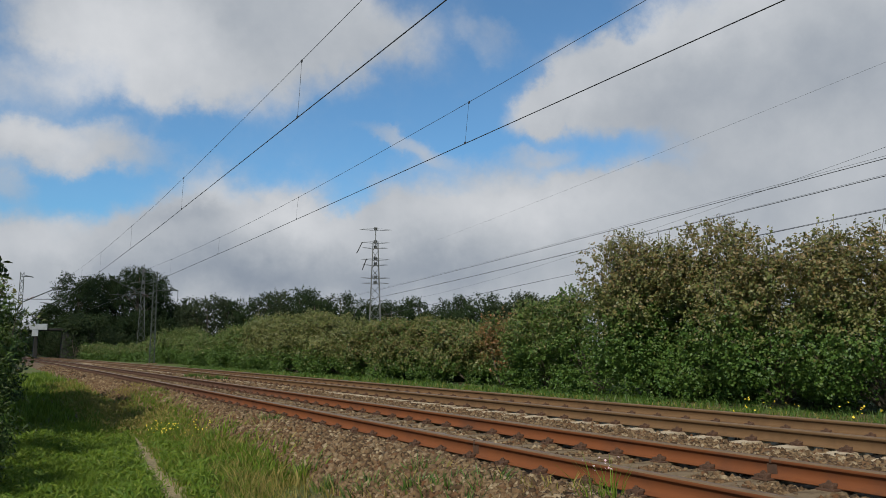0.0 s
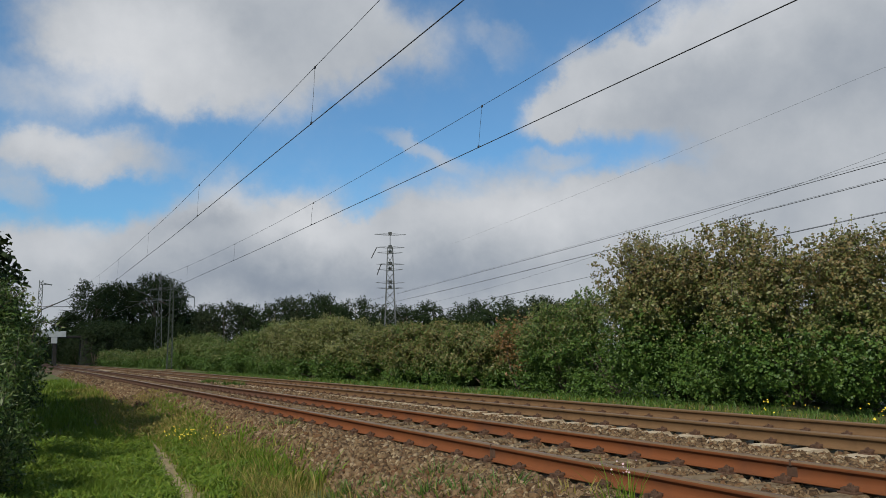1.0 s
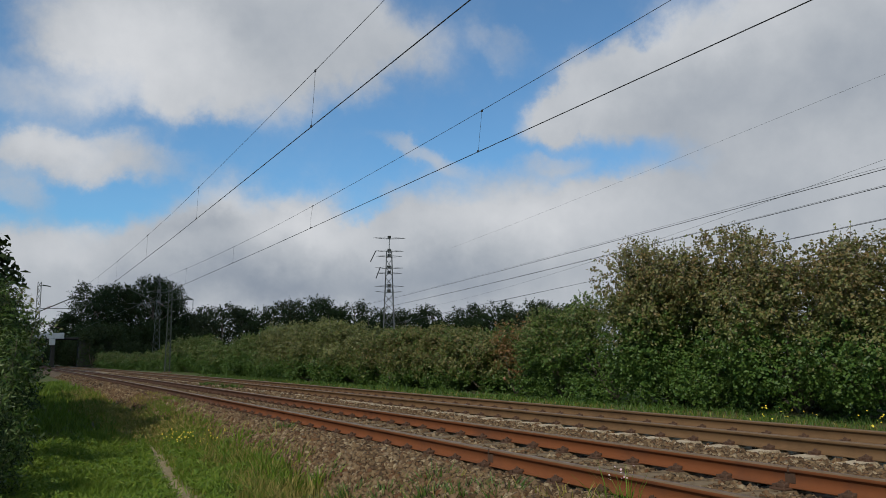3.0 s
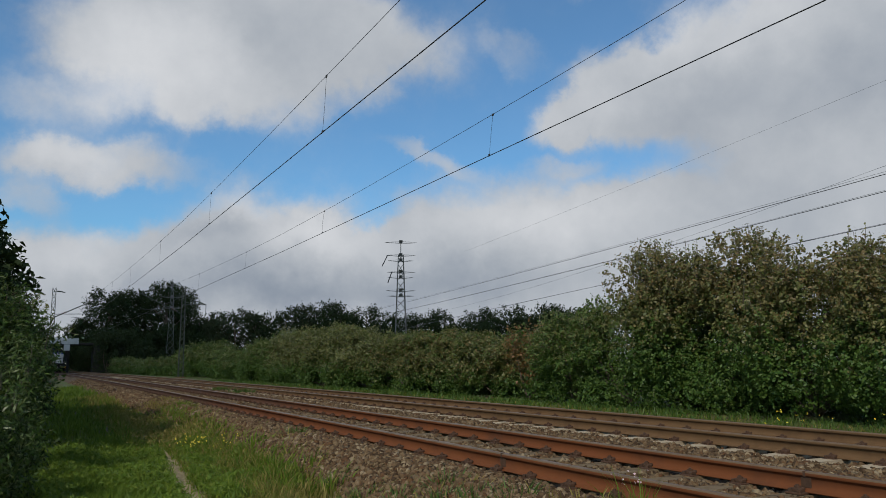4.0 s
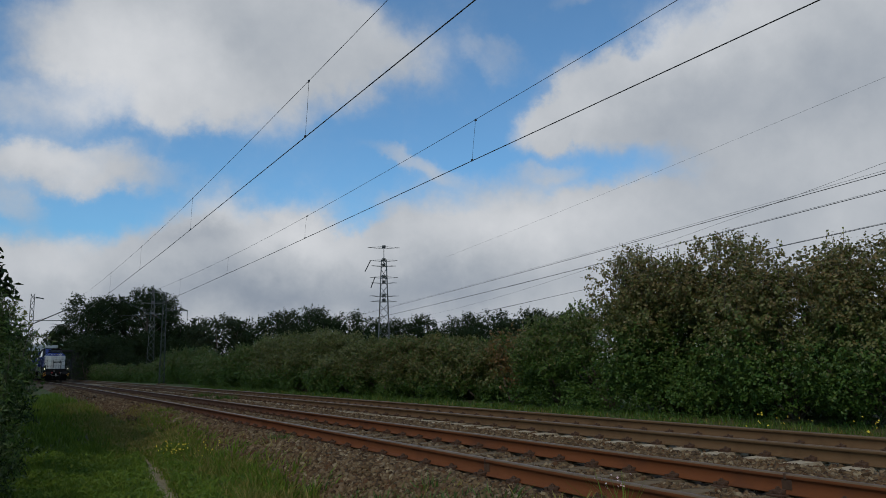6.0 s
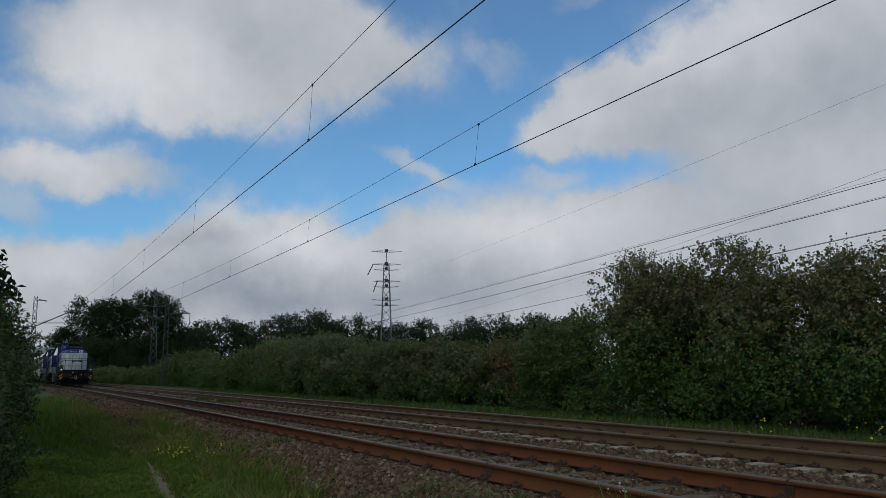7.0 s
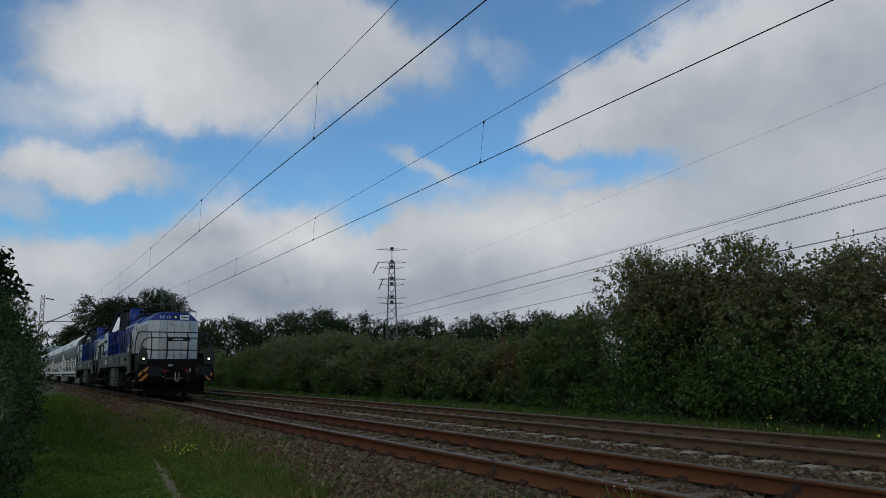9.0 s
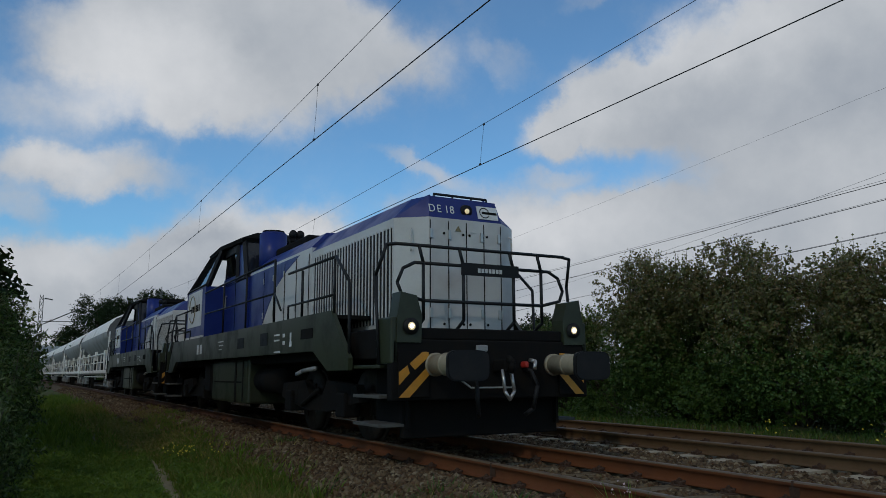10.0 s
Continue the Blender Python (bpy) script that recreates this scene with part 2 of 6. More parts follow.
def mat_ground():
    mat, n, s, p = material("meadow_soil", 0.95, 0.0, 0.2)
    a, b = n.noise(p, 0.55, 6.0, 0.6), n.noise(p, 14.0, 6.0, 0.65)
    soil = n.ramp(b, ((0.25, (0.05, 0.04, 0.025)), (0.5, (0.09, 0.085, 0.035)), (0.75, (0.15, 0.13, 0.06))))
    green = n.ramp(b, ((0.25, (0.035, 0.06, 0.012)), (0.55, (0.07, 0.11, 0.022)), (0.8, (0.13, 0.15, 0.045))))
    col = n.mix(n.smooth(a, 0.38, 0.6), green, soil)
    x, y, z = n.add("ShaderNodeSeparateXYZ", {0: p}).outputs
    # trodden path
    mid = n.math("MULTIPLY_ADD", y, 0.081, 1.0)
    off = n.math("ABSOLUTE", n.math("SUBTRACT", n.math("MULTIPLY_ADD", n.math("SUBTRACT", b, 0.5), 0.7, x), mid))
    worn = n.math("MULTIPLY", n.smooth(off, 0.06, 0.30, 1.0, 0.0), n.smooth(y, 13.5, 17.0, 1.0, 0.0))
    col = n.mix(worn, col, n.ramp(b, ((0.3, (0.13, 0.105, 0.055)), (0.7, (0.36, 0.29, 0.17)))))
    n.links.new(col, s.inputs["Base Color"])
    bump(n, s, b, 0.8, 0.05)
    return mat


def mat_ballast():
    mat, n, s, p = material("ballast_bed", 0.95, 0.0, 0.2)
    cell = n.add("ShaderNodeTexVoronoi", {"Vector": p, "Scale": 17.0})
    tone = n.add("ShaderNodeSeparateColor", {0: cell.outputs["Color"]}).outputs[0]
    col = n.ramp(tone, ((0.0, (0.03, 0.019, 0.011)), (0.4, (0.075, 0.05, 0.028)), (0.75, (0.12, 0.086, 0.05)), (1.0, (0.18, 0.14, 0.09))))
    dirt = n.smooth(n.noise(p, 1.3, 5.0, 0.6), 0.4, 0.65)
    col = n.mix(n.math("MULTIPLY", dirt, 0.45), col, (0.13, 0.08, 0.05, 1))
    n.links.new(col, s.inputs["Base Color"])
    bump(n, s, cell.outputs["Distance"], -1.0, 0.04)
    return mat


# ---- small building blocks ----
def part(name, bm, mat, parent=None, label=""):
    """Links a bmesh as one mesh object, under a thing or a part."""
    me = bpy.data.meshes.new(name)
    bm.to_mesh(me)
    bm.free()
    for m in mat if isinstance(mat, (list, tuple)) else [mat]:
        me.materials.append(m)
    ob = new(name, me)
    ob.parent = parent
    return tagged(ob, label)


def soup(name, verts, faces, mat, parent=None, label=""):
    """One mesh object out of numpy arrays of corners and faces (all of one size)."""
    me = bpy.data.meshes.new(name)
    verts, faces = np.asarray(verts, np.float32), np.asarray(faces, np.int32)
    k = faces.shape[1]
    me.vertices.add(len(verts))
    me.vertices.foreach_set("co", verts.ravel())
    me.loops.add(faces.size)
    me.loops.foreach_set("vertex_index", faces.ravel())
    me.polygons.add(len(faces))
    me.polygons.foreach_set("loop_start", np.arange(0, faces.size, k, dtype=np.int32))
    me.update(calc_edges=True)
    me.materials.append(mat)
    ob = new(name, me)
    ob.parent = parent
    return tagged(ob, label)


def box(bm, x0, x1, y0, y1, z0, z1, bevel=0.0, mat=0):
    m = Matrix.LocRotScale(((x0 + x1) / 2, (y0 + y1) / 2, (z0 + z1) / 2), None, (x1 - x0, y1 - y0, z1 - z0))
    r = bmesh.ops.create_cube(bm, size=1, matrix=m)
    faces = {f for v in r["verts"] for f in v.link_faces}
    if bevel:
        b = bmesh.ops.bevel(bm, geom=list({e for f in faces for e in f.edges}), offset=bevel, segments=2, affect="EDGES", profile=0.5)
        faces = set(b["faces"]) | {f for f in faces if f.is_valid}
    for f in faces:
        f.material_index = mat
    return bm


def bar(bm, a, b, r, sides=6, r2=None, mat=0):
    """A round bar from a to b."""
    a, b = Vector(a), Vector(b)
    d = b - a
    turn = d.to_track_quat("Z", "Y").to_matrix().to_4x4()
    res = bmesh.ops.create_cone(bm, cap_ends=True, segments=sides, radius1=r, radius2=r if r2 is None else r2, depth=d.length,
                                matrix=Matrix.Translation((a + b) / 2) @ turn)
    for f in {f for v in res["verts"] for f in v.link_faces}:
        f.material_index = mat
        f.smooth = sides > 6
    return bm


def pipe(bm, pts, r, sides=8):
    for a, b in zip(pts, pts[1:]):
        bar(bm, a, b, r, sides)
    for c in pts[1:-1]:
        bmesh.ops.create_icosphere(bm, subdivisions=1, radius=r * 1.03, matrix=Matrix.Translation(c))
    return bm


def prism(bm, outline, axis, lo, hi, mat=0):
    """An outline of (a, b) pushed along an axis from lo to hi."""
    def at(a, b, c):
        return {"x": (c, a, b), "y": (a, c, b), "z": (a, b, c)}[axis]
    lower = [bm.verts.new(at(a, b, lo)) for a, b in outline]
    upper = [bm.verts.new(at(a, b, hi)) for a, b in outline]
    k = len(outline)
    made = [bm.faces.new(lower), bm.faces.new(upper[::-1])]
    made += [bm.faces.new((lower[i], upper[i], upper[(i + 1) % k], lower[(i + 1) % k])) for i in range(k)]
    for f in made:
        f.material_index = mat
    bmesh.ops.recalc_face_normals(bm, faces=made)
    return bm


def strand(name, points, r, mat, parent=None, label=""):
    """A wire through points, as a thin five-sided tube."""
    P = np.asarray(points, float)
    k, s = len(P), 5
    t = np.gradient(P, axis=0)
    t /= np.linalg.norm(t, axis=1)[:, None]
    side = np.cross(t, (0, 0, 1.0))
    side /= np.linalg.norm(side, axis=1)[:, None]
    up = np.cross(side, t)
    ang = np.arange(s) * 2 * np.pi / s
    V = (P[:, None] + r * (np.cos(ang)[None, :, None] * side[:, None] + np.sin(ang)[None, :, None] * up[:, None])).reshape(-1, 3)
    i, j = np.meshgrid(np.arange(k - 1), np.arange(s), indexing="ij")
    F = np.stack([i * s + j, i * s + (j + 1) % s, (i + 1) * s + (j + 1) % s, (i + 1) * s + j], -1).reshape(-1, 4)
    return soup(name, V, F, mat, parent, label)


# ---- the ground ----
NEAR_X, FAR_X, HALF = 5.225, 9.047, 0.7535      # centres of the two tracks, half the rail spacing


def bend(y):
    """How far the line has swung to the left at y."""
    return 1.1e-4 * np.maximum(0.0, np.asarray(y, float) - 20.0) ** 2


def lie(x, y):
    """The height of the ground."""
    xx = np.asarray(x, float) + bend(np.minimum(y, 430.0))
    z = np.interp(xx, (-60, -6, 1.5, 2.6, 3.2, 3.75, 10.6, 11.2, 12.0, 13.0, 16, 60), (-0.7, -0.62, -0.64, -0.60, -0.50, -0.34, -0.34, -0.38, -0.29, -0.22, -0.18, -0.4))
    return z + 0.03 * np.sin(xx * 1.7 + y * 0.6) * np.clip(3.2 - xx, 0, 1) + 0.025 * np.sin(xx * 3.1 - y * 1.3)* np.clip(3.2 - xx, 0, 1)


def sheet(name, xs, ys, height, mat):
    X, Y = np.meshgrid(xs, ys, indexing="ij")
    V = np.stack([X, Y, height(X, Y)], -1).reshape(-1, 3)
    a, b = len(xs), len(ys)
    i, j = np.meshgrid(np.arange(a - 1), np.arange(b - 1), indexing="ij")
    F = np.stack([i * b + j, (i + 1) * b + j, (i + 1) * b + j + 1, i * b + j + 1], -1).reshape(-1, 4)
    ob = soup(name, V, F, mat)
    ob.data.shade_smooth()
    return ob


ground = sheet("ground", np.concatenate([np.linspace(-2500, -20, 12), np.linspace(-15, 1, 20), np.linspace(1.2, 13, 70), np.linspace(14, 40, 12), np.linspace(80, 2500, 10)]),
               np.concatenate([np.linspace(-2000, -10, 8), np.linspace(-5, 40, 120), np.linspace(42, 430, 90), np.linspace(470, 3000, 14)]), lie, mat_ground())
tagged(ground, "uneven green meadow ground with a worn footpath", "ground", kind="structure")

rs = np.random.RandomState(5)
bed_x = np.linspace(2.9, 11.15, 84)
bed_y = np.concatenate([np.linspace(-12, 30, 180), np.linspace(31, 420, 150)])


BED_X = (2.9, 3.2, 3.75, 4.0, 4.22, 4.4, 4.6, 5.85, 6.1, 6.6, 7.66, 7.82, 7.95, 9.9, 10.2, 10.4, 10.7, 11.15)
BED_Z = (-0.72, -0.47, -0.225, -0.205, -0.212, -0.230, -0.232, -0.232, -0.225, -0.21, -0.208, -0.226, -0.232, -0.240, -0.24, -0.24, -0.25, -0.42)


def bed_height(X, Y):
    base = np.interp(X, BED_X, BED_Z)
    return base + rs.uniform(-0.018, 0.018, X.shape)


bed = sheet("ballast_bed", bed_x, bed_y, bed_height, mat_ballast())
co = np.empty(len(bed.data.vertices) * 3, np.float32)
bed.data.vertices.foreach_get("co", co)
co = co.reshape(-1, 3)
co[:, 0] -= bend(co[:, 1])
bed.data.vertices.foreach_set("co", co.ravel())
tagged(bed, "brown-grey crushed stone ballast under two tracks", "ballast", kind="structure")


# ---- the tracks ----
def rail_outline():
    half = ((0.0, 0.0), (0.026, -0.001), (0.033, -0.006), (0.036, -0.014), (0.036, -0.036), (0.030, -0.043), (0.0105, -0.055), (0.009, -0.10),
            (0.0105, -0.138), (0.030, -0.150), (0.072, -0.158), (0.075, -0.161), (0.075, -0.172))
    return [(-x, z) for x, z in half[:0:-1]] + list(half)


def rail(name, x, mat, parent):
    ys = np.concatenate([np.linspace(-14, 20, 12), np.linspace(26, 430, 80)])
    out = rail_outline()
    k = len(out)
    V = np.array([(x + a - bend(y), y, b) for y in ys for a, b in out])
    i, j = np.meshgrid(np.arange(len(ys) - 1), np.arange(k), indexing="ij")
    F = np.stack([i * k + j, (i + 1) * k + j, (i + 1) * k + (j + 1) % k, i * k + (j + 1) % k], -1).reshape(-1, 4)
    ob = soup(name, V, F, mat, parent)
    ob.data.materials.append(RAIL_HEAD)
    top = np.array([1 if b > -0.03 and out[(q + 1) % k][1] > -0.03 else 0 for q, (a, b) in enumerate(out)])
    ob.data.polygons.foreach_set("material_index", np.tile(top, len(ys) - 1).astype(np.int32))
    return ob


def sleeper_mesh(mat, name):
    """Pre-stressed concrete sleeper, lower in the middle."""
    bm = bmesh.new()
    side = [(-1.30, -0.36), (1.30, -0.36), (1.30, -0.215), (1.22, -0.186), (0.45, -0.184), (0.30, -0.190), (-0.30, -0.190), (-0.45, -0.184), (-1.22, -0.186), (-1.30, -0.215)]
    prism(bm, side, "y", -0.135, 0.135)
    for v in bm.verts:
        if v.co.z > -0.3:
            v.co.y *= 0.80
    me = bpy.data.meshes.new(name)
    bm.to_mesh(me)
    bm.free()
    me.materials.append(mat)
    return me


def fastening_mesh():
    """Ribbed plate, two clamps and two coach screws that hold one rail."""
    bm = bmesh.new()
    box(bm, -0.17, 0.17, -0.08, 0.08, -0.186, -0.168, 0.004)
    for s in (-1, 1):
        box(bm, s * 0.105 - 0.03, s * 0.105 + 0.03, -0.055, 0.055, -0.170, -0.135, 0.008)
        box(bm, s * 0.075 - 0.02, s * 0.075 + 0.02, -0.045, 0.045, -0.150, -0.128, 0.006)
        bar(bm, (s * 0.105, 0, -0.14), (s * 0.105, 0, -0.105), 0.014, 6)
        bar(bm, (s * 0.105, 0, -0.140), (s * 0.105, 0, -0.118), 0.028, 6)
        bar(bm, (s * 0.145, 0.045, -0.17), (s * 0.145, 0.045, -0.140), 0.018, 6)
        bar(bm, (s * 0.145, -0.045, -0.17), (s * 0.145, -0.045, -0.145), 0.018, 6)
    me = bpy.data.meshes.new("fastening")
    bm.to_mesh(me)
    bm.free()
    me.materials.append(CLIP)
    return me


def track(name, centre, rust, concrete, phase, label):
    thing = tagged(new(name), label, "railway track", kind="structure")
    for s in (-1, 1):
        rail("rail", centre + s * HALF, rust, thing)
    me, fm = sleeper_mesh(concrete, "sleeper"), fastening_mesh()
    rr = random.Random(int(centre * 10))
    for i in range(150):
        y = phase - 2.4 + 0.615 * i
        d = float(bend(y))
        slope = -math.degrees(math.atan(2.2e-4 * max(0.0, y - 20)))
        o = new("sleeper", me)
        o.parent = thing
        o.matrix_basis = pose(centre - d + rr.uniform(-0.02, 0.02), y, rr.uniform(-0.006, 0.004) + (0.012 if centre > 7 else 0.0), 0, 0, -slope + rr.uniform(-0.5, 0.5))
        if y < 70:
            for s in (-1, 1):
                q = new("fastening", fm)
                q.parent = thing
                q.matrix_basis = pose(centre - d + s * HALF, y + rr.uniform(-0.01, 0.01), 0, 0, 0, -slope)
    return thing


near_track = track("track_near", NEAR_X, RUST, CONCRETE, 0.20, "rust-orange steel rails on weathered concrete sleepers")
far_track = track("track_far", FAR_X, RUST_BROWN, CONCRETE_PALE, 0.30, "rust-brown steel rails on pale concrete sleepers")


def rail_joint(x, y):
    bm = bmesh.new()
    for s in (-1, 1):
        box(bm, x + s * 0.012 - 0.006, x + s * 0.012 + 0.006, y - 0.05, y + 0.05, -0.14, -0.05, 0.004)
    box(bm, x - 0.037, x + 0.037, y - 0.012, y + 0.012, -0.045, 0.0015, 0.001)
    part("weld", bm, CLIP, near_track, "dark weld in the rail")


rail_joint(NEAR_X - HALF, 7.05)
rail_joint(NEAR_X + HALF, 4.55)


def stones(name, count, area, size, seed, dense_near=True):
    """Loose crushed stone on the bed, a jittered block each."""
    r = np.random.RandomState(seed)
    x0, x1, y0, y1 = area
    x = r.uniform(x0, x1, count)
    y = y0 + (y1 - y0) * r.uniform(0, 1, count) ** (1.7 if dense_near else 1.0)
    z = np.interp(x, BED_X, BED_Z)
    for c in (NEAR_X, FAR_X):      # stones lie between the sleepers, off the rails
        on_rail = (np.abs(np.abs(x - c) - HALF) < 0.16)
        z[on_rail] -= 0.06
        k = (y - ((0.20 if c == NEAR_X else 0.30) - 2.4)) / 0.615
        on_sleeper = (np.abs(x - c) < (0.74 if c == NEAR_X else 1.17)) & (np.abs(k - np.round(k)) * 0.615 < 0.125)
        z[on_sleeper] -= np.where(r.uniform(0, 1, on_sleeper.sum()) < (0.90 if c == NEAR_X else 0.96), 0.10, 0.0)
    sc = size * r.uniform(0.5, 1.6, (count, 1)) * r.uniform(0.7, 1.2, (count, 3))
    cube = np.array([(a, b, c) for a in (-1, 1) for b in (-1, 1) for c in (-1, 1)], float) * 0.5
    V = cube[None] * r.uniform(0.45, 1.1, (count, 8, 3))
    V = V * sc[:, None, :]
    q = r.normal(size=(count, 4))
    q /= np.linalg.norm(q, axis=1)[:, None]
    w, a, b, c = q.T
    R = np.stack([1 - 2 * (b * b + c * c), 2 * (a * b - c * w), 2 * (a * c + b * w), 2 * (a * b + c * w), 1 - 2 * (a * a + c * c), 2 * (b * c - a * w),
                  2 * (a * c - b * w), 2 * (b * c + a * w), 1 - 2 * (a * a + b * b)], -1).reshape(-1, 3, 3)
    V = np.einsum("nij,nkj->nki", R, V) + np.stack([x - bend(y), y, z + 0.012 + r.uniform(-0.01, 0.02, count)], -1)[:, None]
    quads = np.array([(0, 1, 3, 2), (4, 6, 7, 5), (0, 4, 5, 1), (2, 3, 7, 6), (0, 2, 6, 4), (1, 5, 7, 3)])
    F = (np.arange(count)[:, None, None] * 8 + quads[None]).reshape(-1, 4)
    return tagged(soup(name, V.reshape(-1, 3), F, STONE), "loose angular brown-grey ballast stones", "ballast stones", kind="stuff")


stones("ballast_stones", 52000, (3.0, 7.3, 2.6, 22.0), 0.047, 1)
stones("ballast_stones", 32000, (6.9, 11.0, 3.0, 28.0), 0.047, 2)
stones("ballast_stones", 22000, (3.0, 4.5, 2.5, 40.0), 0.050, 3)
stones("ballast_stones", 16000, (3.1, 10.9, 20.0, 75.0), 0.075, 4)


# ---- plants ----
def leaves_at(P, N, size, r, slim=0.55, droop=0.0):
    """Folded leaf blades at points P that face about N: corners and faces."""
    k = len(P)
    N = N + r.normal(scale=0.8, size=(k, 3))
    N /= np.linalg.norm(N, axis=1)[:, None] + 1e-9
    T = r.normal(size=(k, 3))
    T[:, 2] -= droop
    T -= (T * N).sum(1)[:, None] * N
    T /= np.linalg.norm(T, axis=1)[:, None] + 1e-9
    B = np.cross(N, T)
    s = (size * r.uniform(0.65, 1.35, k))[:, None]
    tip, tail = P + T * s * 0.5, P - T * s * 0.5
    fold = N * s * 0.10
    V = np.stack([tail, P + B * s * slim * 0.5 + fold, tip, P - B * s * slim * 0.5 + fold], 1)
    F = np.arange(k)[:, None] * 4 + np.arange(4)[None]
    return V.reshape(-1, 3), F


def shell_points(centres, radii, count, r, inner=0.72):
    """Points near the surfaces of many lumps, with their outward directions."""
    w = (radii ** 2).sum(1)
    pick = r.choice(len(centres), count, p=w / w.sum())
    d = r.normal(size=(count, 3))
    d /= np.linalg.norm(d, axis=1)[:, None]
    rho = inner + (1.08 - inner) * r.uniform(0, 1, count) ** 0.6
    return centres[pick] + d * radii[pick] * rho[:, None], d


def twig_points(centres, radii, count, r, inner, leaf):
    """Leaves sit along short twigs that point out of the lumps, so the crown breaks into sprays with gaps between."""
    per = 8
    T, D = shell_points(centres, radii, count // per + 1, r, inner)
    axis = D + r.normal(scale=0.45, size=D.shape) + np.array([[0, 0, 0.25]])
    axis /= np.linalg.norm(axis, axis=1)[:, None]
    T, D, axis = (np.repeat(a, per, axis=0)[:count] for a in (T, D, axis))
    P = T + axis * (r.uniform(-0.8, 2.2, count) * leaf)[:, None] + r.normal(scale=0.42 * leaf, size=(count, 3))
    return P, D


def stems(bm, base, tips, r0, r, forks=0):
    for t in tips:
        a, c = Vector(base), Vector(t)
        mid = a.lerp(c, 0.5) + Vector((r.uniform(-0.12, 0.12), r.uniform(-0.12, 0.12), 0.0)) * (c - a).length
        bar(bm, a, mid, r0, 5, r0 * 0.65)
        bar(bm, mid, c, r0 * 0.65, 5, r0 * 0.15)


def shrub(name, x, y, wide, deep, tall, count, leaf, mats, seed, label, shoots=0, slim=0.55, base_z=None, lumps=46, category="shrub", foot=0.0):
    """A shrub: stems from the root, crown of many leaf lumps with an uneven outline, shoots on top. mats: (material, share, low, high)."""
    r = np.random.RandomState(seed)
    z0 = float(lie(x, y)) if base_z is None else base_z
    thing = tagged(new(name), label, category)
    thing.location = (x, y, z0)
    t = np.sort(r.uniform(0, 1, lumps))
    h = foot + (1 - foot) * (t * 0.86 + 0.04)
    spread = np.where(h < 0.55, 0.86 + 0.22 * h, 1.0 - 0.62 * (h - 0.5))
    a = r.uniform(0, 2 * np.pi, lumps)
    rr = np.sqrt(r.uniform(0.25, 1, lumps)) * spread
    C = np.stack([np.cos(a) * rr * wide * 0.5, np.sin(a) * rr * deep * 0.5, h * tall], -1)
    rad = tall * r.uniform(0.09, 0.17, (lumps, 1)) * np.array([[1.15, 1.15, 0.95]])
    P, D = twig_points(C, rad, count, r, 0.45, leaf)
    P[:, 2] = np.maximum(P[:, 2], 0.02)
    level = P[:, 2] / tall + np.repeat(r.normal(scale=0.09, size=count // 8 + 1), 8)[:count]
    for mat, share, low, high in mats:
        pick = (level >= low) & (level < high) & (r.uniform(0, 1, count) < share)
        if pick.sum() < 3:
            continue
        V, F = leaves_at(P[pick], D[pick] + np.array([[-0.25, -0.15, 0.35]]), leaf, r, slim)
        tagged(soup("foliage", V, F, mat, thing), kind="stuff")
    bm = bmesh.new()
    rnd = random.Random(seed)
    stems(bm, (0, 0, -0.05), [tuple(c) for c in C[::5]], 0.012 * tall + 0.01, rnd)
    top = C[np.argsort(-C[:, 2])[:max(6, lumps // 3)]]
    SV, SN = [], []
    for i in range(shoots):
        c = top[rnd.randrange(len(top))]
        a0 = Vector(c) + Vector((rnd.uniform(-0.3, 0.3), rnd.uniform(-0.3, 0.3), 0.05))
        e = a0 + Vector((rnd.gauss(0, 0.16), rnd.gauss(0, 0.16), rnd.uniform(0.5, 1.15))) * (tall * 0.16)
        bar(bm, a0, e, 0.009, 4, 0.003)
        many = rnd.randint(12, 22)
        for q in range(many):
            f = q / (many - 1) * 0.95 + 0.05
            SV.append(tuple(a0.lerp(e, f) + Vector((rnd.gauss(0, 0.045), rnd.gauss(0, 0.045), 0))))
            SN.append((rnd.gauss(-0.3, 0.6), rnd.gauss(-0.3, 0.6), rnd.uniform(0, 0.8)))
    tagged(part("brushwood", bm, BARK, thing), kind="stuff")
    if SV:
        V, F = leaves_at(np.array(SV), np.array(SN), leaf, r, slim)
        tagged(soup("shoot_foliage", V, F, mats[-1][0], thing), kind="stuff")
    return thing


G = "trackside hedge"
HEDGE = "dense leafy hedge shrub beside the railway line"
AUTUMN = "tall hedge shrub turning brown, green below, beside the line"
big = ((LEAF_GREEN, 1.0, -1, 0.42), (LEAF_OLIVE, 1.0, 0.42, 0.72), (LEAF_BROWN, 0.8, 0.60, 2), (LEAF_PALE, 0.16, 0.84, 2), (LEAF_OLIVE, 0.55, 0.72, 2))
green = ((LEAF_GREEN, 1.0, -1, 0.50), (LEAF_OLIVE, 0.55, 0.50, 2), (LEAF_GREEN, 0.5, 0.5, 2))
olive = ((LEAF_GREEN, 1.0, -1, 0.35), (LEAF_OLIVE, 1.0, 0.35, 2))
brownish = ((LEAF_GREEN, 1.0, -1, 0.30), (LEAF_OLIVE, 0.9, 0.28, 2), (LEAF_BROWN, 0.4, 0.45, 2), (LEAF_GREEN, 0.35, 0.30, 2))
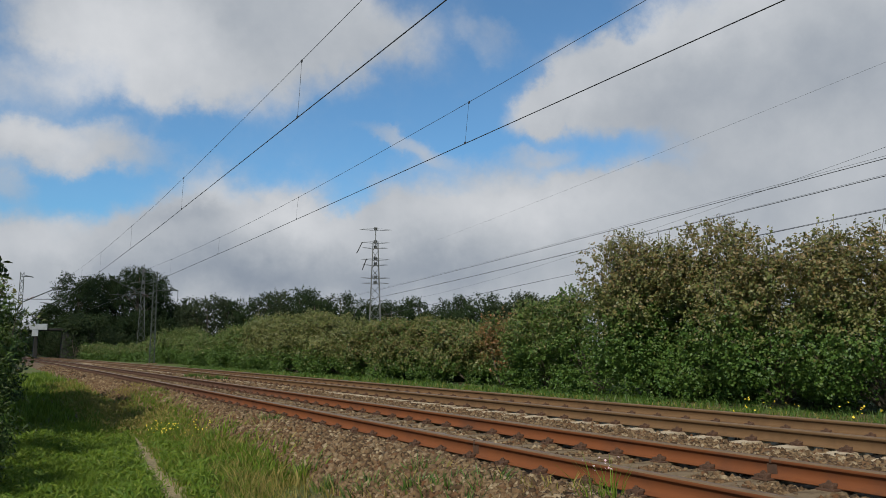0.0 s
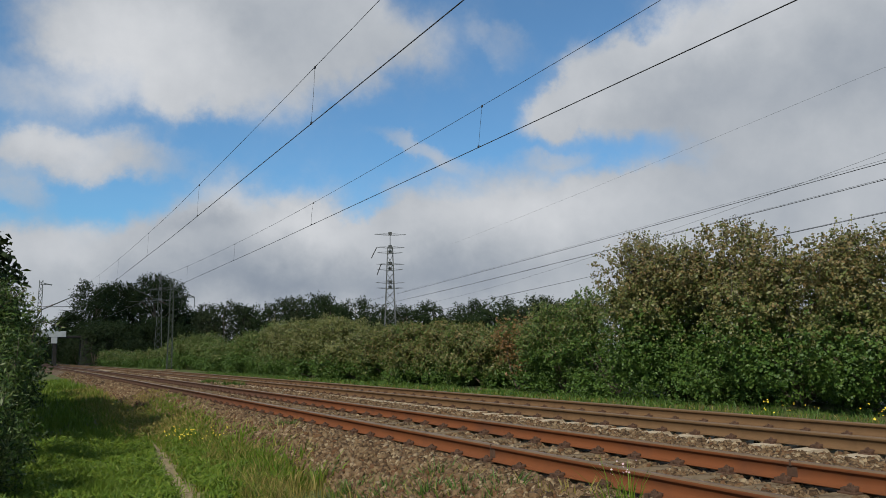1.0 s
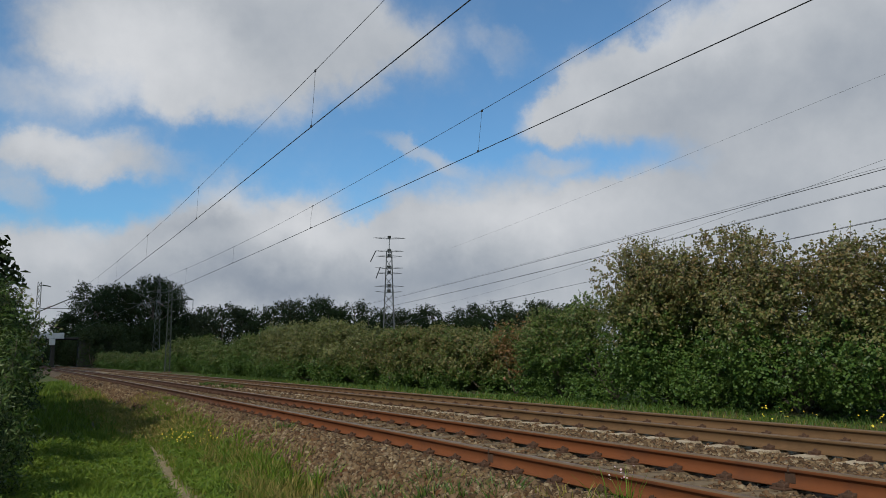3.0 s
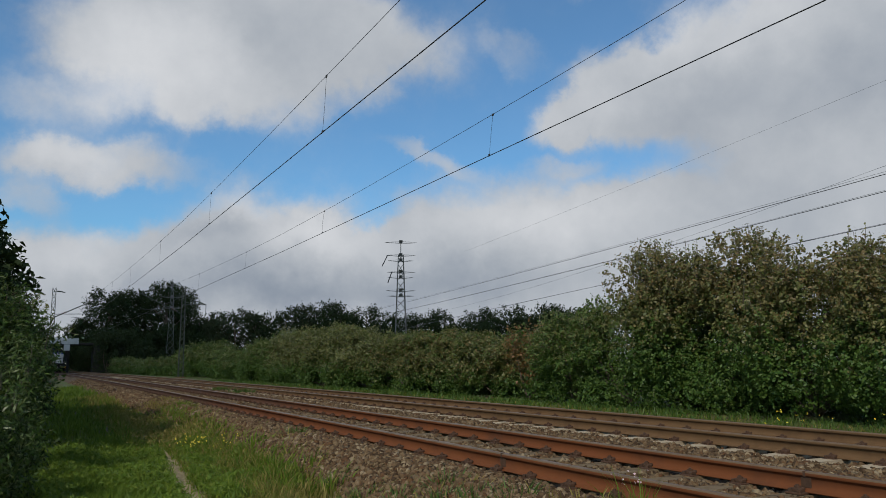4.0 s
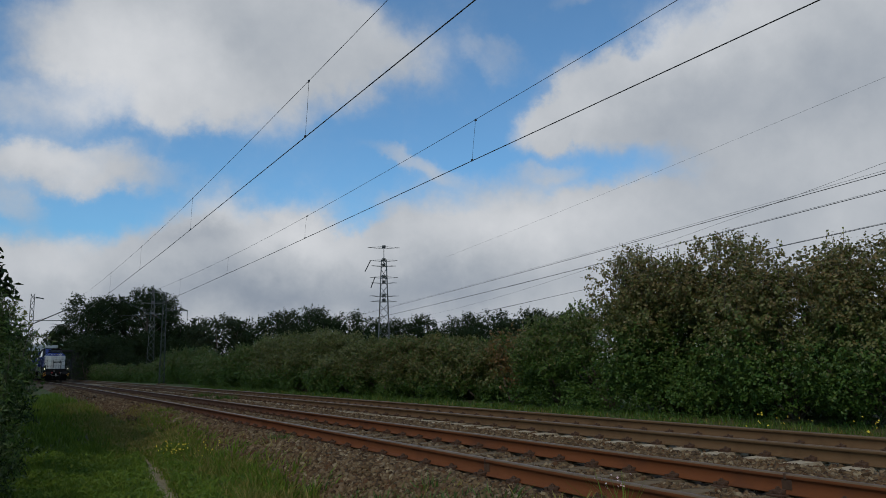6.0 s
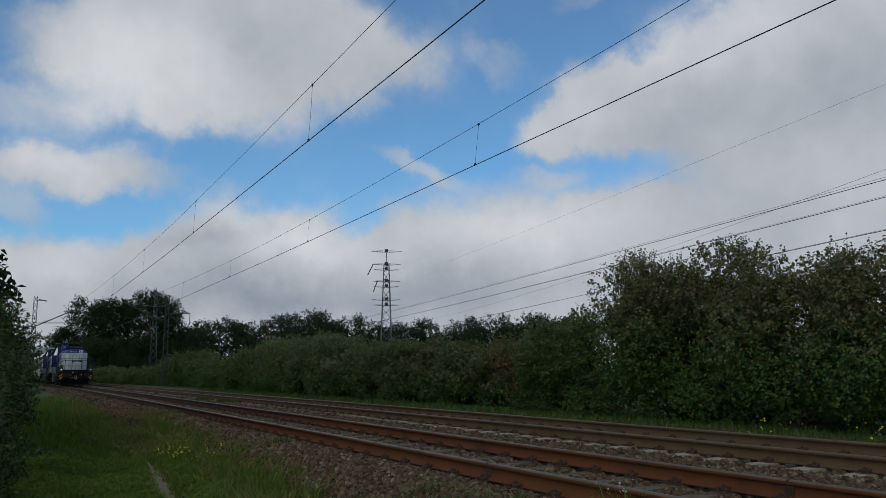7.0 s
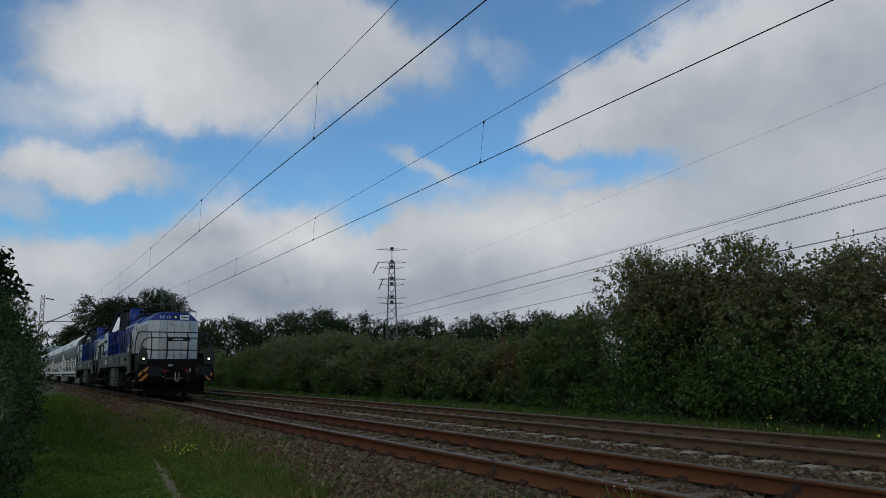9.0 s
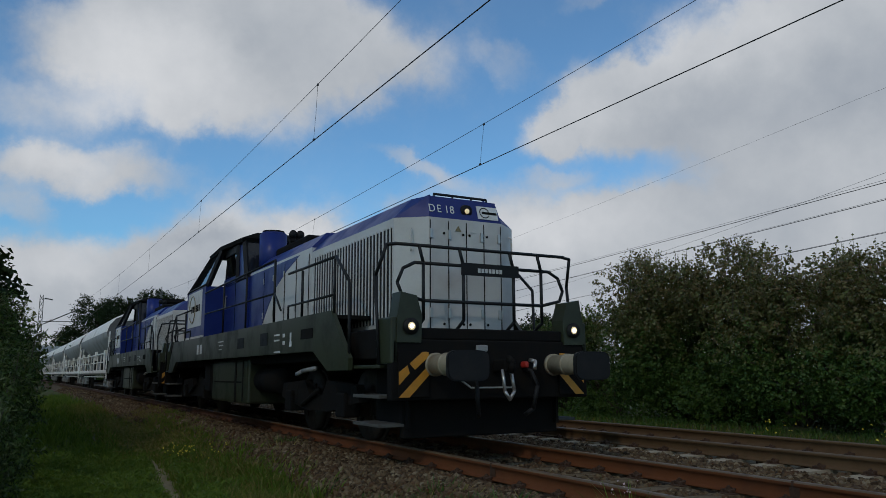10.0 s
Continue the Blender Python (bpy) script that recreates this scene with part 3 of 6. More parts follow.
# y, offset from the line, width across, length along, height, leaves, palette, shoots
ROW = (
    (3.2, 14.3, 3.2, 3.6, 3.35, 30000, big, 30), (5.8, 14.4, 3.4, 3.6, 3.4, 40000, green, 30), (8.2, 14.3, 3.4, 3.4, 3.50, 56000, big, 60),
    (10.6, 14.4, 3.4, 3.4, 3.75, 56000, big, 70), (12.8, 14.5, 3.4, 3.2, 4.15, 58000, big, 90), (14.3, 14.5, 3.2, 1.7, 4.30, 42000, big, 90),
    (16.3, 14.4, 3.0, 2.4, 3.00, 36000, green, 70), (18.5, 14.3, 2.8, 2.4, 2.55, 28000, green, 50),
)
for i, (y, off, wide, deep, tall, count, pal, sh) in enumerate(ROW):
    tagged(shrub("hedge_shrub", off, y, wide, deep, tall, count, 0.064 if y < 9 else 0.070, pal, 100 + i, AUTUMN if pal is big else HEDGE, sh, slim=0.6, lumps=64), group=G)
tagged(shrub("hedge_shrub", 13.9, 20.4, 1.3, 1.4, 2.3, 3600, 0.09, ((LEAF_RED, 0.9, 0.3, 2), (LEAF_GREEN, 1, -1, 0.35)), 130, "small rust-red autumn shrub in the hedge", 10, lumps=24), group=G)
r_ = random.Random(8)
y = 21.8
i = 0
while y < 150:
    tall = float(np.interp(y, (21, 24, 30, 33, 37, 42, 50, 54, 60, 66, 76, 84, 95, 120, 150), (1.9, 2.3, 2.35, 2.55, 3.1, 3.4, 3.15, 3.0, 1.9, 2.2, 3.3, 3.2, 2.2, 1.7, 2.6))) * r_.uniform(0.94, 1.06)
    step = 1.9 if y < 60 else 3.6 if y < 90 else 6.0
    n_leaf = int(np.interp(y, (20, 50, 150), (24000, 14000, 6000)))
    size = float(np.interp(y, (20, 60, 150), (0.082, 0.125, 0.26)))
    off = 14.7 + (0.8 if 64 < y < 92 else 0.0) - float(bend(y)) + r_.uniform(-0.25, 0.25)
    tagged(shrub("hedge_shrub", off, y, 3.2, step * 1.7, tall, n_leaf, size, olive if 33 < y < 50 else brownish if y < 33 else green, 200 + i, HEDGE, 14 if y < 55 else 0, lumps=44), group=G)
    y += step
    i += 1


def tree(name, x, y, tall, wide, count, leaf, mat, seed, label, base=0.12, lumps=60, base_z=None):
    r = np.random.RandomState(seed)
    rnd = random.Random(seed)
    thing = tagged(new(name), label, "tree")
    thing.location = (x, y, float(lie(x, y)) if base_z is None else base_z)
    bm = bmesh.new()
    lean = Vector((rnd.uniform(-0.4, 0.4), rnd.uniform(-0.4, 0.4), 0))
    pts = [Vector((0, 0, -0.3)), Vector((0, 0, tall * 0.25)) + lean * 0.5, Vector((0, 0, tall * 0.55)) + lean, Vector((0, 0, tall * 0.85)) + lean * 1.5]
    rad = [tall * 0.024, tall * 0.018, tall * 0.012, tall * 0.004]
    for a, b, ra, rb in zip(pts, pts[1:], rad, rad[1:]):
        bar(bm, a, b, ra, 8, rb)
    h = base + (1 - base) * np.sort(r.uniform(0.0, 0.92, lumps))
    env = np.interp(h, (0, base, 0.35, 0.6, 0.8, 0.95), (0.4, 0.62, 0.95, 1.0, 0.75, 0.35))
    a = r.uniform(0, 2 * np.pi, lumps)
    rr = np.sqrt(r.uniform(0.15, 1, lumps)) * env * wide * 0.5
    C = np.stack([np.cos(a) * rr, np.sin(a) * rr, h * tall], -1)
    R = wide * r.uniform(0.09, 0.16, (lumps, 1)) * np.array([[1.1, 1.1, 0.8]])
    for c in C[::4]:
        f = min(0.8, max(0.2, c[2] / tall - 0.15))
        s = pts[0].lerp(pts[3], f)
        bar(bm, s, Vector(c), tall * 0.006, 5, tall * 0.0015)
    part("trunk", bm, BARK, thing)
    P, D = twig_points(C, R, count, r, 0.5, leaf)
    V, F = leaves_at(P, D + np.array([[-0.2, -0.2, 0.4]]), leaf, r, 0.7)
    tagged(soup("crown", V, F, mat, thing), kind="stuff")
    return thing


TREE = "tall dark green broadleaf tree behind the line"
# the tall group beyond the bend, then the far line of trees
for i, (x, y, tall, wide, n) in enumerate((
        (15.5, 205, 21.0, 13, 5500), (22.0, 215, 21.5, 12, 5500), (29.5, 210, 25.0, 14, 6500), (34.5, 222, 24.0, 13, 5500), (39.0, 215, 13.5, 10, 3500),
        (14.5, 190, 10.0, 9, 3000), (20.5, 188, 9.5, 9, 3000), (27.0, 190, 10.5, 9, 3000), (33.0, 190, 9.0, 8, 2600), (10.5, 205, 12.5, 9, 3000))):
    tree("tree", x, y, tall, wide, n * 4, 0.36, LEAF_DARK, 300 + i, TREE, 0.06, 90)
r_ = random.Random(21)
for i in range(34):
    head = radians(10.6 + 27.5 * i / 33 + r_.uniform(-0.4, 0.4))
    far = 205 + r_.uniform(-18, 25)
    tall = 15.0 + 3.2 * math.sin(i * 1.9) * r_.uniform(0.2, 1) + (1.5 if 8 < i < 15 else 0)
    tree("tree", far * math.sin(head), far * math.cos(head), tall, r_.uniform(9.5, 13.5), 6500, 0.45, LEAF_DARK if r_.random() < 0.65 else LEAF_FAR, 340 + i, "dark green tree in a distant row", 0.0, 56)

for i, (x, y, wide, tall) in enumerate(((9.8, 166, 5, 6.0), (12.5, 172, 6, 7.0), (16.5, 175, 7, 6.5), (21, 172, 7, 5.5), (11.3, 147, 3.0, 7.5), (14.3, 148, 4.5, 7.5), (9.4, 236, 8, 7.0), (14.0, 240, 9, 8.0))):
    tagged(shrub("hedge_shrub", x, y, wide, 6, tall, 6000, 0.3, ((LEAF_DARK, 0.7, -1, 2), (LEAF_FAR, 0.5, 0.4, 2)), 380 + i, "dark tall shrub at the bend of the line", lumps=40), group=G)

for i, (x, y, tall) in enumerate(((4.5, 300, 9.5), (9.5, 296, 10.5), (15, 290, 12), (-13, 250, 10), (-8, 262, 9))):
    tree("tree", x, y, tall, 9.0, 5000, 0.45, LEAF_DARK, 390 + i, "dark green tree beyond the bridge", 0.0, 56)

# left of the camera: willow-like bushes that shade the grass
for i, (x, y, wide, deep, tall, n, slim, mats) in enumerate((
        (-0.62, 9.6, 1.4, 2.2, 1.35, 4200, 0.24, ((LEAF_DARK, 0.4, -1, 2), (LEAF_GREEN, 0.4, -1, 2), (LEAF_WILLOW, 0.35, -1, 2))), (-0.62, 12.2, 1.6, 2.4, 1.9, 5200, 0.24, ((LEAF_DARK, 0.4, -1, 2), (LEAF_GREEN, 0.4, -1, 2), (LEAF_WILLOW, 0.40, -1, 2))),
        (-0.95, 15.2, 2.0, 2.6, 3.1, 7000, 0.26, ((LEAF_DARK, 0.4, -1, 2), (LEAF_GREEN, 0.6, -1, 2), (LEAF_WILLOW, 0.25, -1, 2))), (-1.1, 18.5, 2.3, 3.2, 3.5, 7000, 0.5, ((LEAF_OLIVE, 0.6, 0.4, 2), (LEAF_GREEN, 1, -1, 0.5))),
        (-1.25, 22.5, 2.5, 3.6, 3.5, 6000, 0.5, ((LEAF_GREEN, 1, -1, 2),)), (-1.05, 27, 3.0, 4.5, 2.6, 5000, 0.5, ((LEAF_DARK, 1, -1, 2),)),
        (-1.5, 34, 4.5, 6, 2.6, 6000, 0.5, ((LEAF_DARK, 1, -1, 2),)), (-1.9, 44, 5.5, 9, 2.8, 6000, 0.5, ((LEAF_DARK, 1, -1, 2),)))):
    tagged(shrub("roadside_bush", x, y, wide, deep, tall, int(n * 2.6), 0.085 if y < 20 else 0.12, mats, 400 + i, "narrow-leaved green bush beside the grass path", 26, slim, lumps=44), group="bushes by the path", category="bush")
# taller bushes added mostly out of view, to deepen the shadow on the grass
for i, (x, y, tall) in enumerate(((-2.5, 17.4, 4.7), (-2.4, 20.8, 5.0), (-2.5, 24.4, 5.0), (-2.8, 28, 5.0), (-5, 34, 4.5), (-7, 60, 6), (-6, 90, 7), (-5, 120, 7))):
    tagged(shrub("roadside_bush", x, y, 3.2, 4 + y * 0.15, tall, 18000, 0.2, ((LEAF_DARK, 1, -1, 2),), 430 + i, "dark green bush added mostly out of view to shade the grass", 4, 0.5, lumps=30), group="bushes by the path", category="bush")


def sprig(bush, points, count, seed):
    """A long leafy branch that leans out of a bush."""
    r = np.random.RandomState(seed)
    bm = bmesh.new()
    for k, (a, b) in enumerate(zip(points, points[1:])):
        bar(bm, a, b, 0.012 - 0.002 * k, 5, 0.010 - 0.002 * k)
    tagged(part("branch", bm, BARK, bush), kind="stuff")
    f = r.uniform(0, len(points) - 1, count)
    P = np.stack([np.interp(f, range(len(points)), [p[k] for p in points]) for k in range(3)], -1)
    V, F = leaves_at(P + r.normal(scale=0.06, size=(count, 3)), r.normal(size=(count, 3)) + np.array([[-0.3, -0.3, 0.6]]), 0.13, r, 0.28, 0.5)
    tagged(soup("branch_foliage", V, F, LEAF_WILLOW, bush), kind="stuff")


willow = min((o for o in bpy.data.objects if o.name.startswith("roadside_bush")), key=lambda o: abs(o.location.y - 15.2))
sprig(willow, [(0.2, -0.2, 1.7), (0.75, -0.2, 2.05), (1.2, -0.25, 2.2), (1.62, -0.3, 2.08)], 90, 61)
sprig(willow, [(0.3, -0.4, 2.1), (0.7, -0.45, 2.5), (0.95, -0.5, 2.7)], 50, 62)
sprig(willow, [(0.2, -0.3, 1.2), (0.8, -0.4, 1.5), (1.1, -0.45, 1.45)], 50, 63)


def blades(name, count, area, height, seed, mat, label, dry=False, keep=None, width=0.006, category="grass"):
    """Blades of grass, bent, two pieces each."""
    r = np.random.RandomState(seed)
    x0, x1, y0, y1 = area
    x = r.uniform(x0, x1, count)
    y = y0 + (y1 - y0) * r.uniform(0, 1, count) ** 1.5
    clump = np.sin(x * 5.1 + 2.0 * np.sin(y * 2.3)) * np.sin(y * 4.3 + 1.7 * np.sin(x * 3.1))
    ok = r.uniform(-1.2, 1, count) < clump + 0.5
    path = np.abs(x - (1.0 + 0.081 * y))
    ok &= (path > (0.03 + 0.22 * r.uniform(0, 1, count)) * np.clip((16.0 - y) / 4.5, 0, 1)) | (y > 15.5)
    if keep is not None:
        ok &= keep(x, y, r)
    x, y, clump = x[ok], y[ok], clump[ok]
    k = len(x)
    z = lie(x, y)
    h = height * r.uniform(0.5, 1.25, k) * (0.85 + 0.35 * clump) * np.clip(path[ok] * 1.5, 0.45, 1.0)
    a = r.uniform(0, 2 * np.pi, k)
    side = np.stack([np.cos(a), np.sin(a), np.zeros(k)], -1)
    b = r.uniform(0, 2 * np.pi, k)
    tilt = np.stack([np.cos(b), np.sin(b), np.zeros(k)], -1) * (h * r.uniform(0.15, 0.8, k))[:, None]
    w = (width * r.uniform(0.6, 1.5, k) * np.clip(y / 9, 1, 3))[:, None]
    root = np.stack([x - bend(y) * (x > 5), y, z - 0.01], -1)
    mid = root + tilt * 0.3 + np.array([0, 0, 1.0]) * (h * 0.6)[:, None]
    tip = root + tilt + np.array([0, 0, 1.0]) * h[:, None]
    V = np.stack([root - side * w, root + side * w, mid + side * w * 0.8, mid - side * w * 0.8, tip - side * w * 0.15, tip + side * w * 0.15], 1).reshape(-1, 3)
    F = (np.arange(k)[:, None, None] * 6 + np.array([(0, 1, 2, 3), (3, 2, 5, 4)])[None]).reshape(-1, 4)
    return tagged(soup(name, V, F, mat), label, category, kind="stuff")


def lush(x, y, r):
    return r.uniform(0, 1, len(x)) < np.clip((np.interp(y, (5, 8, 12), (2.3, 2.75, 3.1)) + 0.2 * np.sin(y * 1.3) - x) * 1.8, 0, 1)


def rough_strip(x, y, r):
    return r.uniform(0, 1, len(x)) < np.exp(-((x - np.interp(y, (5, 8, 12, 16, 30), (1.9, 2.3, 2.5, 2.6, 2.4))) / 0.45) ** 2)


blades("grass", 190000, (-1.5, 3.4, 5.5, 17.0), 0.17, 11, GRASS, "lush green meadow grass beside the track", keep=lush, width=0.0045)
blades("grass", 22000, (-1.5, 3.5, 15.0, 60.0), 0.26, 12, GRASS, "lush green meadow grass beside the track", keep=lush)
blades("verge_grass", 7000, (11.3, 13.2, 1.5, 60.0), 0.12, 16, GRASS, "bright green grass verge under the hedge")
blades("dry_grass", 70000, (0.8, 3.5, 6.0, 40.0), 0.23, 13, GRASS_DRY, "dry yellowing tall grass along the ballast", keep=rough_strip, width=0.0038)
blades("verge_grass", 17000, (11.3, 13.2, 1.5, 60.0), 0.17, 14, LEAF_GREEN, "bright green grass verge under the hedge")
blades("verge_grass", 7000, (10.9, 12.6, 1.5, 50.0), 0.13, 15, GRASS_DRY, "dry grass verge along the far track")


def tufts(name, spots, n, spread, height, mat, seed, label, width=0.006):
    """Weeds: separate clumps that lean outwards."""
    r = np.random.RandomState(seed)
    P = np.repeat(np.array(spots, float), n, axis=0)
    k = len(P)
    o = r.normal(scale=spread, size=(k, 2))
    x, y = P[:, 0] + o[:, 0], P[:, 1] + o[:, 1]
    z = np.where(x > 3.3, np.interp(x, (3.2, 3.85, 4.2), (-0.47, -0.235, -0.21)), lie(x, y))
    h = height * r.uniform(0.4, 1.2, k)
    out = np.stack([o[:, 0], o[:, 1], np.zeros(k)], -1) / spread * (h * 0.35)[:, None] + r.normal(scale=0.02, size=(k, 3))
    a = r.uniform(0, 2 * np.pi, k)
    side = np.stack([np.cos(a), np.sin(a), np.zeros(k)], -1) * (width * r.uniform(0.6, 1.6, k))[:, None]
    root = np.stack([x, y, z - 0.01], -1)
    mid = root + out * 0.35 + np.array([0, 0, 1.0]) * (h * 0.6)[:, None]
    tip = root + out + np.array([0, 0, 1.0]) * h[:, None]
    V = np.stack([root - side, root + side, mid + side * 0.9, mid - side * 0.9, tip - side * 0.15, tip + side * 0.15], 1).reshape(-1, 3)
    F = (np.arange(k)[:, None, None] * 6 + np.array([(0, 1, 2, 3), (3, 2, 5, 4)])[None]).reshape(-1, 4)
    return tagged(soup(name, V, F, mat), label, "weeds", kind="stuff")


tufts("weeds", [(3.45, 6.6), (3.6, 6.2), (3.3, 7.2), (3.75, 5.8), (3.15, 7.8), (3.7, 6.9), (3.4, 5.6), (3.9, 12.6), (3.2, 8.8)], 110, 0.10, 0.15, LEAF_GREEN, 31, "green weed tufts growing in the ballast")
tufts("weeds", [(3.5, 6.3), (3.65, 6.6), (3.3, 6.8), (3.1, 7.5), (3.85, 5.4), (4.0, 5.1), (3.0, 8.3)], 40, 0.14, 0.14, GRASS_DRY, 32, "dry weed tufts growing in the ballast")
edge_rnd = random.Random(35)


def edge_spots(count, low, high):
    """Spots along the foot of the ballast, thinning out towards the track."""
    out = []
    for i in range(count):
        y = low + (high - low) * edge_rnd.random()
        foot = 2.72 + (y - 8) * 0.045
        out.append((foot + abs(edge_rnd.gauss(0, 0.30)) - 0.12, y))
    return out


tufts("weeds", edge_spots(150, 8.6, 24.0), 40, 0.15, 0.17, GRASS, 36, "green grass tufts creeping over the edge of the ballast", 0.009)
tufts("weeds", edge_spots(190, 8.6, 28.0), 30, 0.15, 0.15, GRASS_DRY, 37, "dry yellow grass tufts creeping over the edge of the ballast", 0.008)
tufts("weeds", [(7.65, 31.9), (7.55, 35.8)], 170, 0.22, 0.22, LEAF_GREEN, 33, "green weed clump between the tracks", 0.012)


def blossoms(name, spots, n, spread, low, high, mat, size, seed, label):
    r = np.random.RandomState(seed)
    P = np.repeat(np.array(spots, float), n, axis=0)
    k = len(P)
    x, y = P[:, 0] + r.normal(scale=spread, size=k), P[:, 1] + r.normal(scale=spread * 1.4, size=k)
    z = np.where((x > 3.5) & (x < 10.5), -0.22, lie(x, y)) + r.uniform(low, high, k)
    V, F = leaves_at(np.stack([x, y, z], -1), np.tile((-0.3, -0.8, 0.7), (k, 1)), size, r, 0.9)
    return tagged(soup(name, V, F, mat), label, "flowers", kind="stuff")


blossoms("yellow_flowers", [(2.6, 14.0), (2.75, 13.6), (2.45, 14.2), (2.9, 13.2)], 17, 0.20, 0.18, 0.32, PETAL, 0.028, 41, "small yellow meadow flowers in the grass")
blossoms("yellow_flowers", [(11.9, 7.4), (12.0, 9.3)], 16, 0.25, 0.15, 0.40, PETAL, 0.045, 42, "small yellow meadow flowers in the grass")
blossoms("pink_flowers", [(4.02, 4.68), (4.05, 4.5)], 7, 0.035, 0.22, 0.36, PETAL_PINK, 0.018, 43, "pale pink wild flower beside the rail")
tufts("weeds", [(4.02, 4.65), (4.06, 4.5)], 26, 0.05, 0.32, GRASS, 34, "flowering weed beside the rail", 0.004)


def herbs(name, count, area, low, high, size, mat, seed, label, keep):
    """Low broad-leaved plants among the grass."""
    r = np.random.RandomState(seed)
    x, y = r.uniform(area[0], area[1], count), r.uniform(area[2], area[3], count)
    ok = keep(x, y, r)
    x, y = x[ok], y[ok]
    k = len(x)
    mound = 0.5 + 0.5 * np.sin(x * 4.3 + np.sin(y * 2.1) * 1.5) * np.sin(y * 2.7 + x)
    z = lie(x, y) + low + (high - low) * mound * r.uniform(0.3, 1.1, k)
    V, F = leaves_at(np.stack([x, y, z], -1), np.tile((-0.4, -0.5, 0.6), (k, 1)), size, r, 0.17, -1.0)
    return tagged(soup(name, V, F, mat), label, "weeds", kind="stuff")


herbs("low_weeds", 34000, (-0.6, 2.1, 8.0, 15.5), 0.03, 0.30, 0.085, GRASS, 51, "lush low broad-leaved green weeds", lambda x, y, r: np.abs(x - (1.0 + 0.081 * y)) > r.uniform(0.08, 0.32, len(x)))
herbs("low_weeds", 9000, (1.9, 3.1, 8.5, 15.0), 0.03, 0.22, 0.085, GRASS, 52, "lush low broad-leaved green weeds", lambda x, y, r: (np.abs(x - (1.0 + 0.081 * y)) > r.uniform(0.08, 0.32, len(x))) & (x < 2.9))
herbs("dead_stalks", 2500, (1.6, 3.0, 14.5, 26.0), 0.08, 0.34, 0.08, GRASS_DRY, 53, "dry brown weeds among the grass", lambda x, y, r: x > 0)


# ---- overhead line, pylons, bridge ----
def lattice(bm, x, y, z0, z1, w0, w1, panels, r, d0=None, d1=None):
    """Four legs with zigzag bracing."""
    d0, d1 = d0 or w0, d1 or w1
    ring = lambda f: [Vector((x + sx * (w0 + (w1 - w0) * f) / 2, y + sy * (d0 + (d1 - d0) * f) / 2, z0 + (z1 - z0) * f)) for sx, sy in ((-1, -1), (1, -1), (1, 1), (-1, 1))]
    lo, hi = ring(0), ring(1)
    for a, b in zip(lo, hi):
        bar(bm, a, b, r * 1.5, 4)
    for i in range(panels):
        p, q = ring(i / panels), ring((i + 1) / panels)
        for k in range(4):
            a, b = (p[k], q[(k + 1) % 4]) if i % 2 else (p[(k + 1) % 4], q[k])
            bar(bm, a, b, r, 4)
    return bm


SUPPORT_Y, BACK_Y = 78.0, -2.0 - 16.0


def messenger(y, low, high):
    return low + (high - low) * ((y - 30.0) / 48.0) ** 2


def overhead(name, wire_x, low, high, label):
    thing = tagged(new(name), label, "overhead line")
    ys = np.concatenate([np.linspace(BACK_Y, SUPPORT_Y, 33), np.linspace(SUPPORT_Y + 6, 160, 12)])
    sag = np.where(ys <= SUPPORT_Y, messenger(ys, low, high), high - 0.9 * (1 - ((ys - 120) / 42.0) ** 2))
    xs = np.where(ys <= SUPPORT_Y, wire_x - (ys - 30) / 48.0 * np.where(ys > 30, bend(SUPPORT_Y), 0), wire_x - bend(ys))
    strand("contact_wire", np.stack([xs, ys, np.full_like(ys, 5.5)], -1), 0.0095, WIRE, thing)
    strand("messenger_wire", np.stack([xs, ys, sag], -1), 0.0056, WIRE, thing)
    for i, y in enumerate((3.0, 14.0, 25.2, 36.2, 47.5, 58.5, 69.5)):
        x, z = float(np.interp(y, ys, xs)), float(messenger(y, low, high))
        strand("dropper", [(x, y, 5.5), (x + 0.02, y - 0.05 * (1 if i % 2 else -1), (z + 5.5) / 2), (x, y - 0.18, z)], 0.0036, WIRE, thing)
        part("dropper_clamp", box(bmesh.new(), x - 0.012, x + 0.012, y - 0.03, y + 0.03, 5.49, 5.54, 0.004), WIRE, thing)
        part("dropper_clamp", box(bmesh.new(), x - 0.012, x + 0.012, y - 0.21, y - 0.15, z - 0.03, z + 0.02, 0.004), WIRE, thing)
    return thing


overhead("overhead_line", 4.77, 6.50, 7.45, "dark contact wire hung from a sagging messenger wire")
overhead("overhead_line", 8.64, 6.24, 7.65, "dark contact wire hung from a sagging messenger wire")


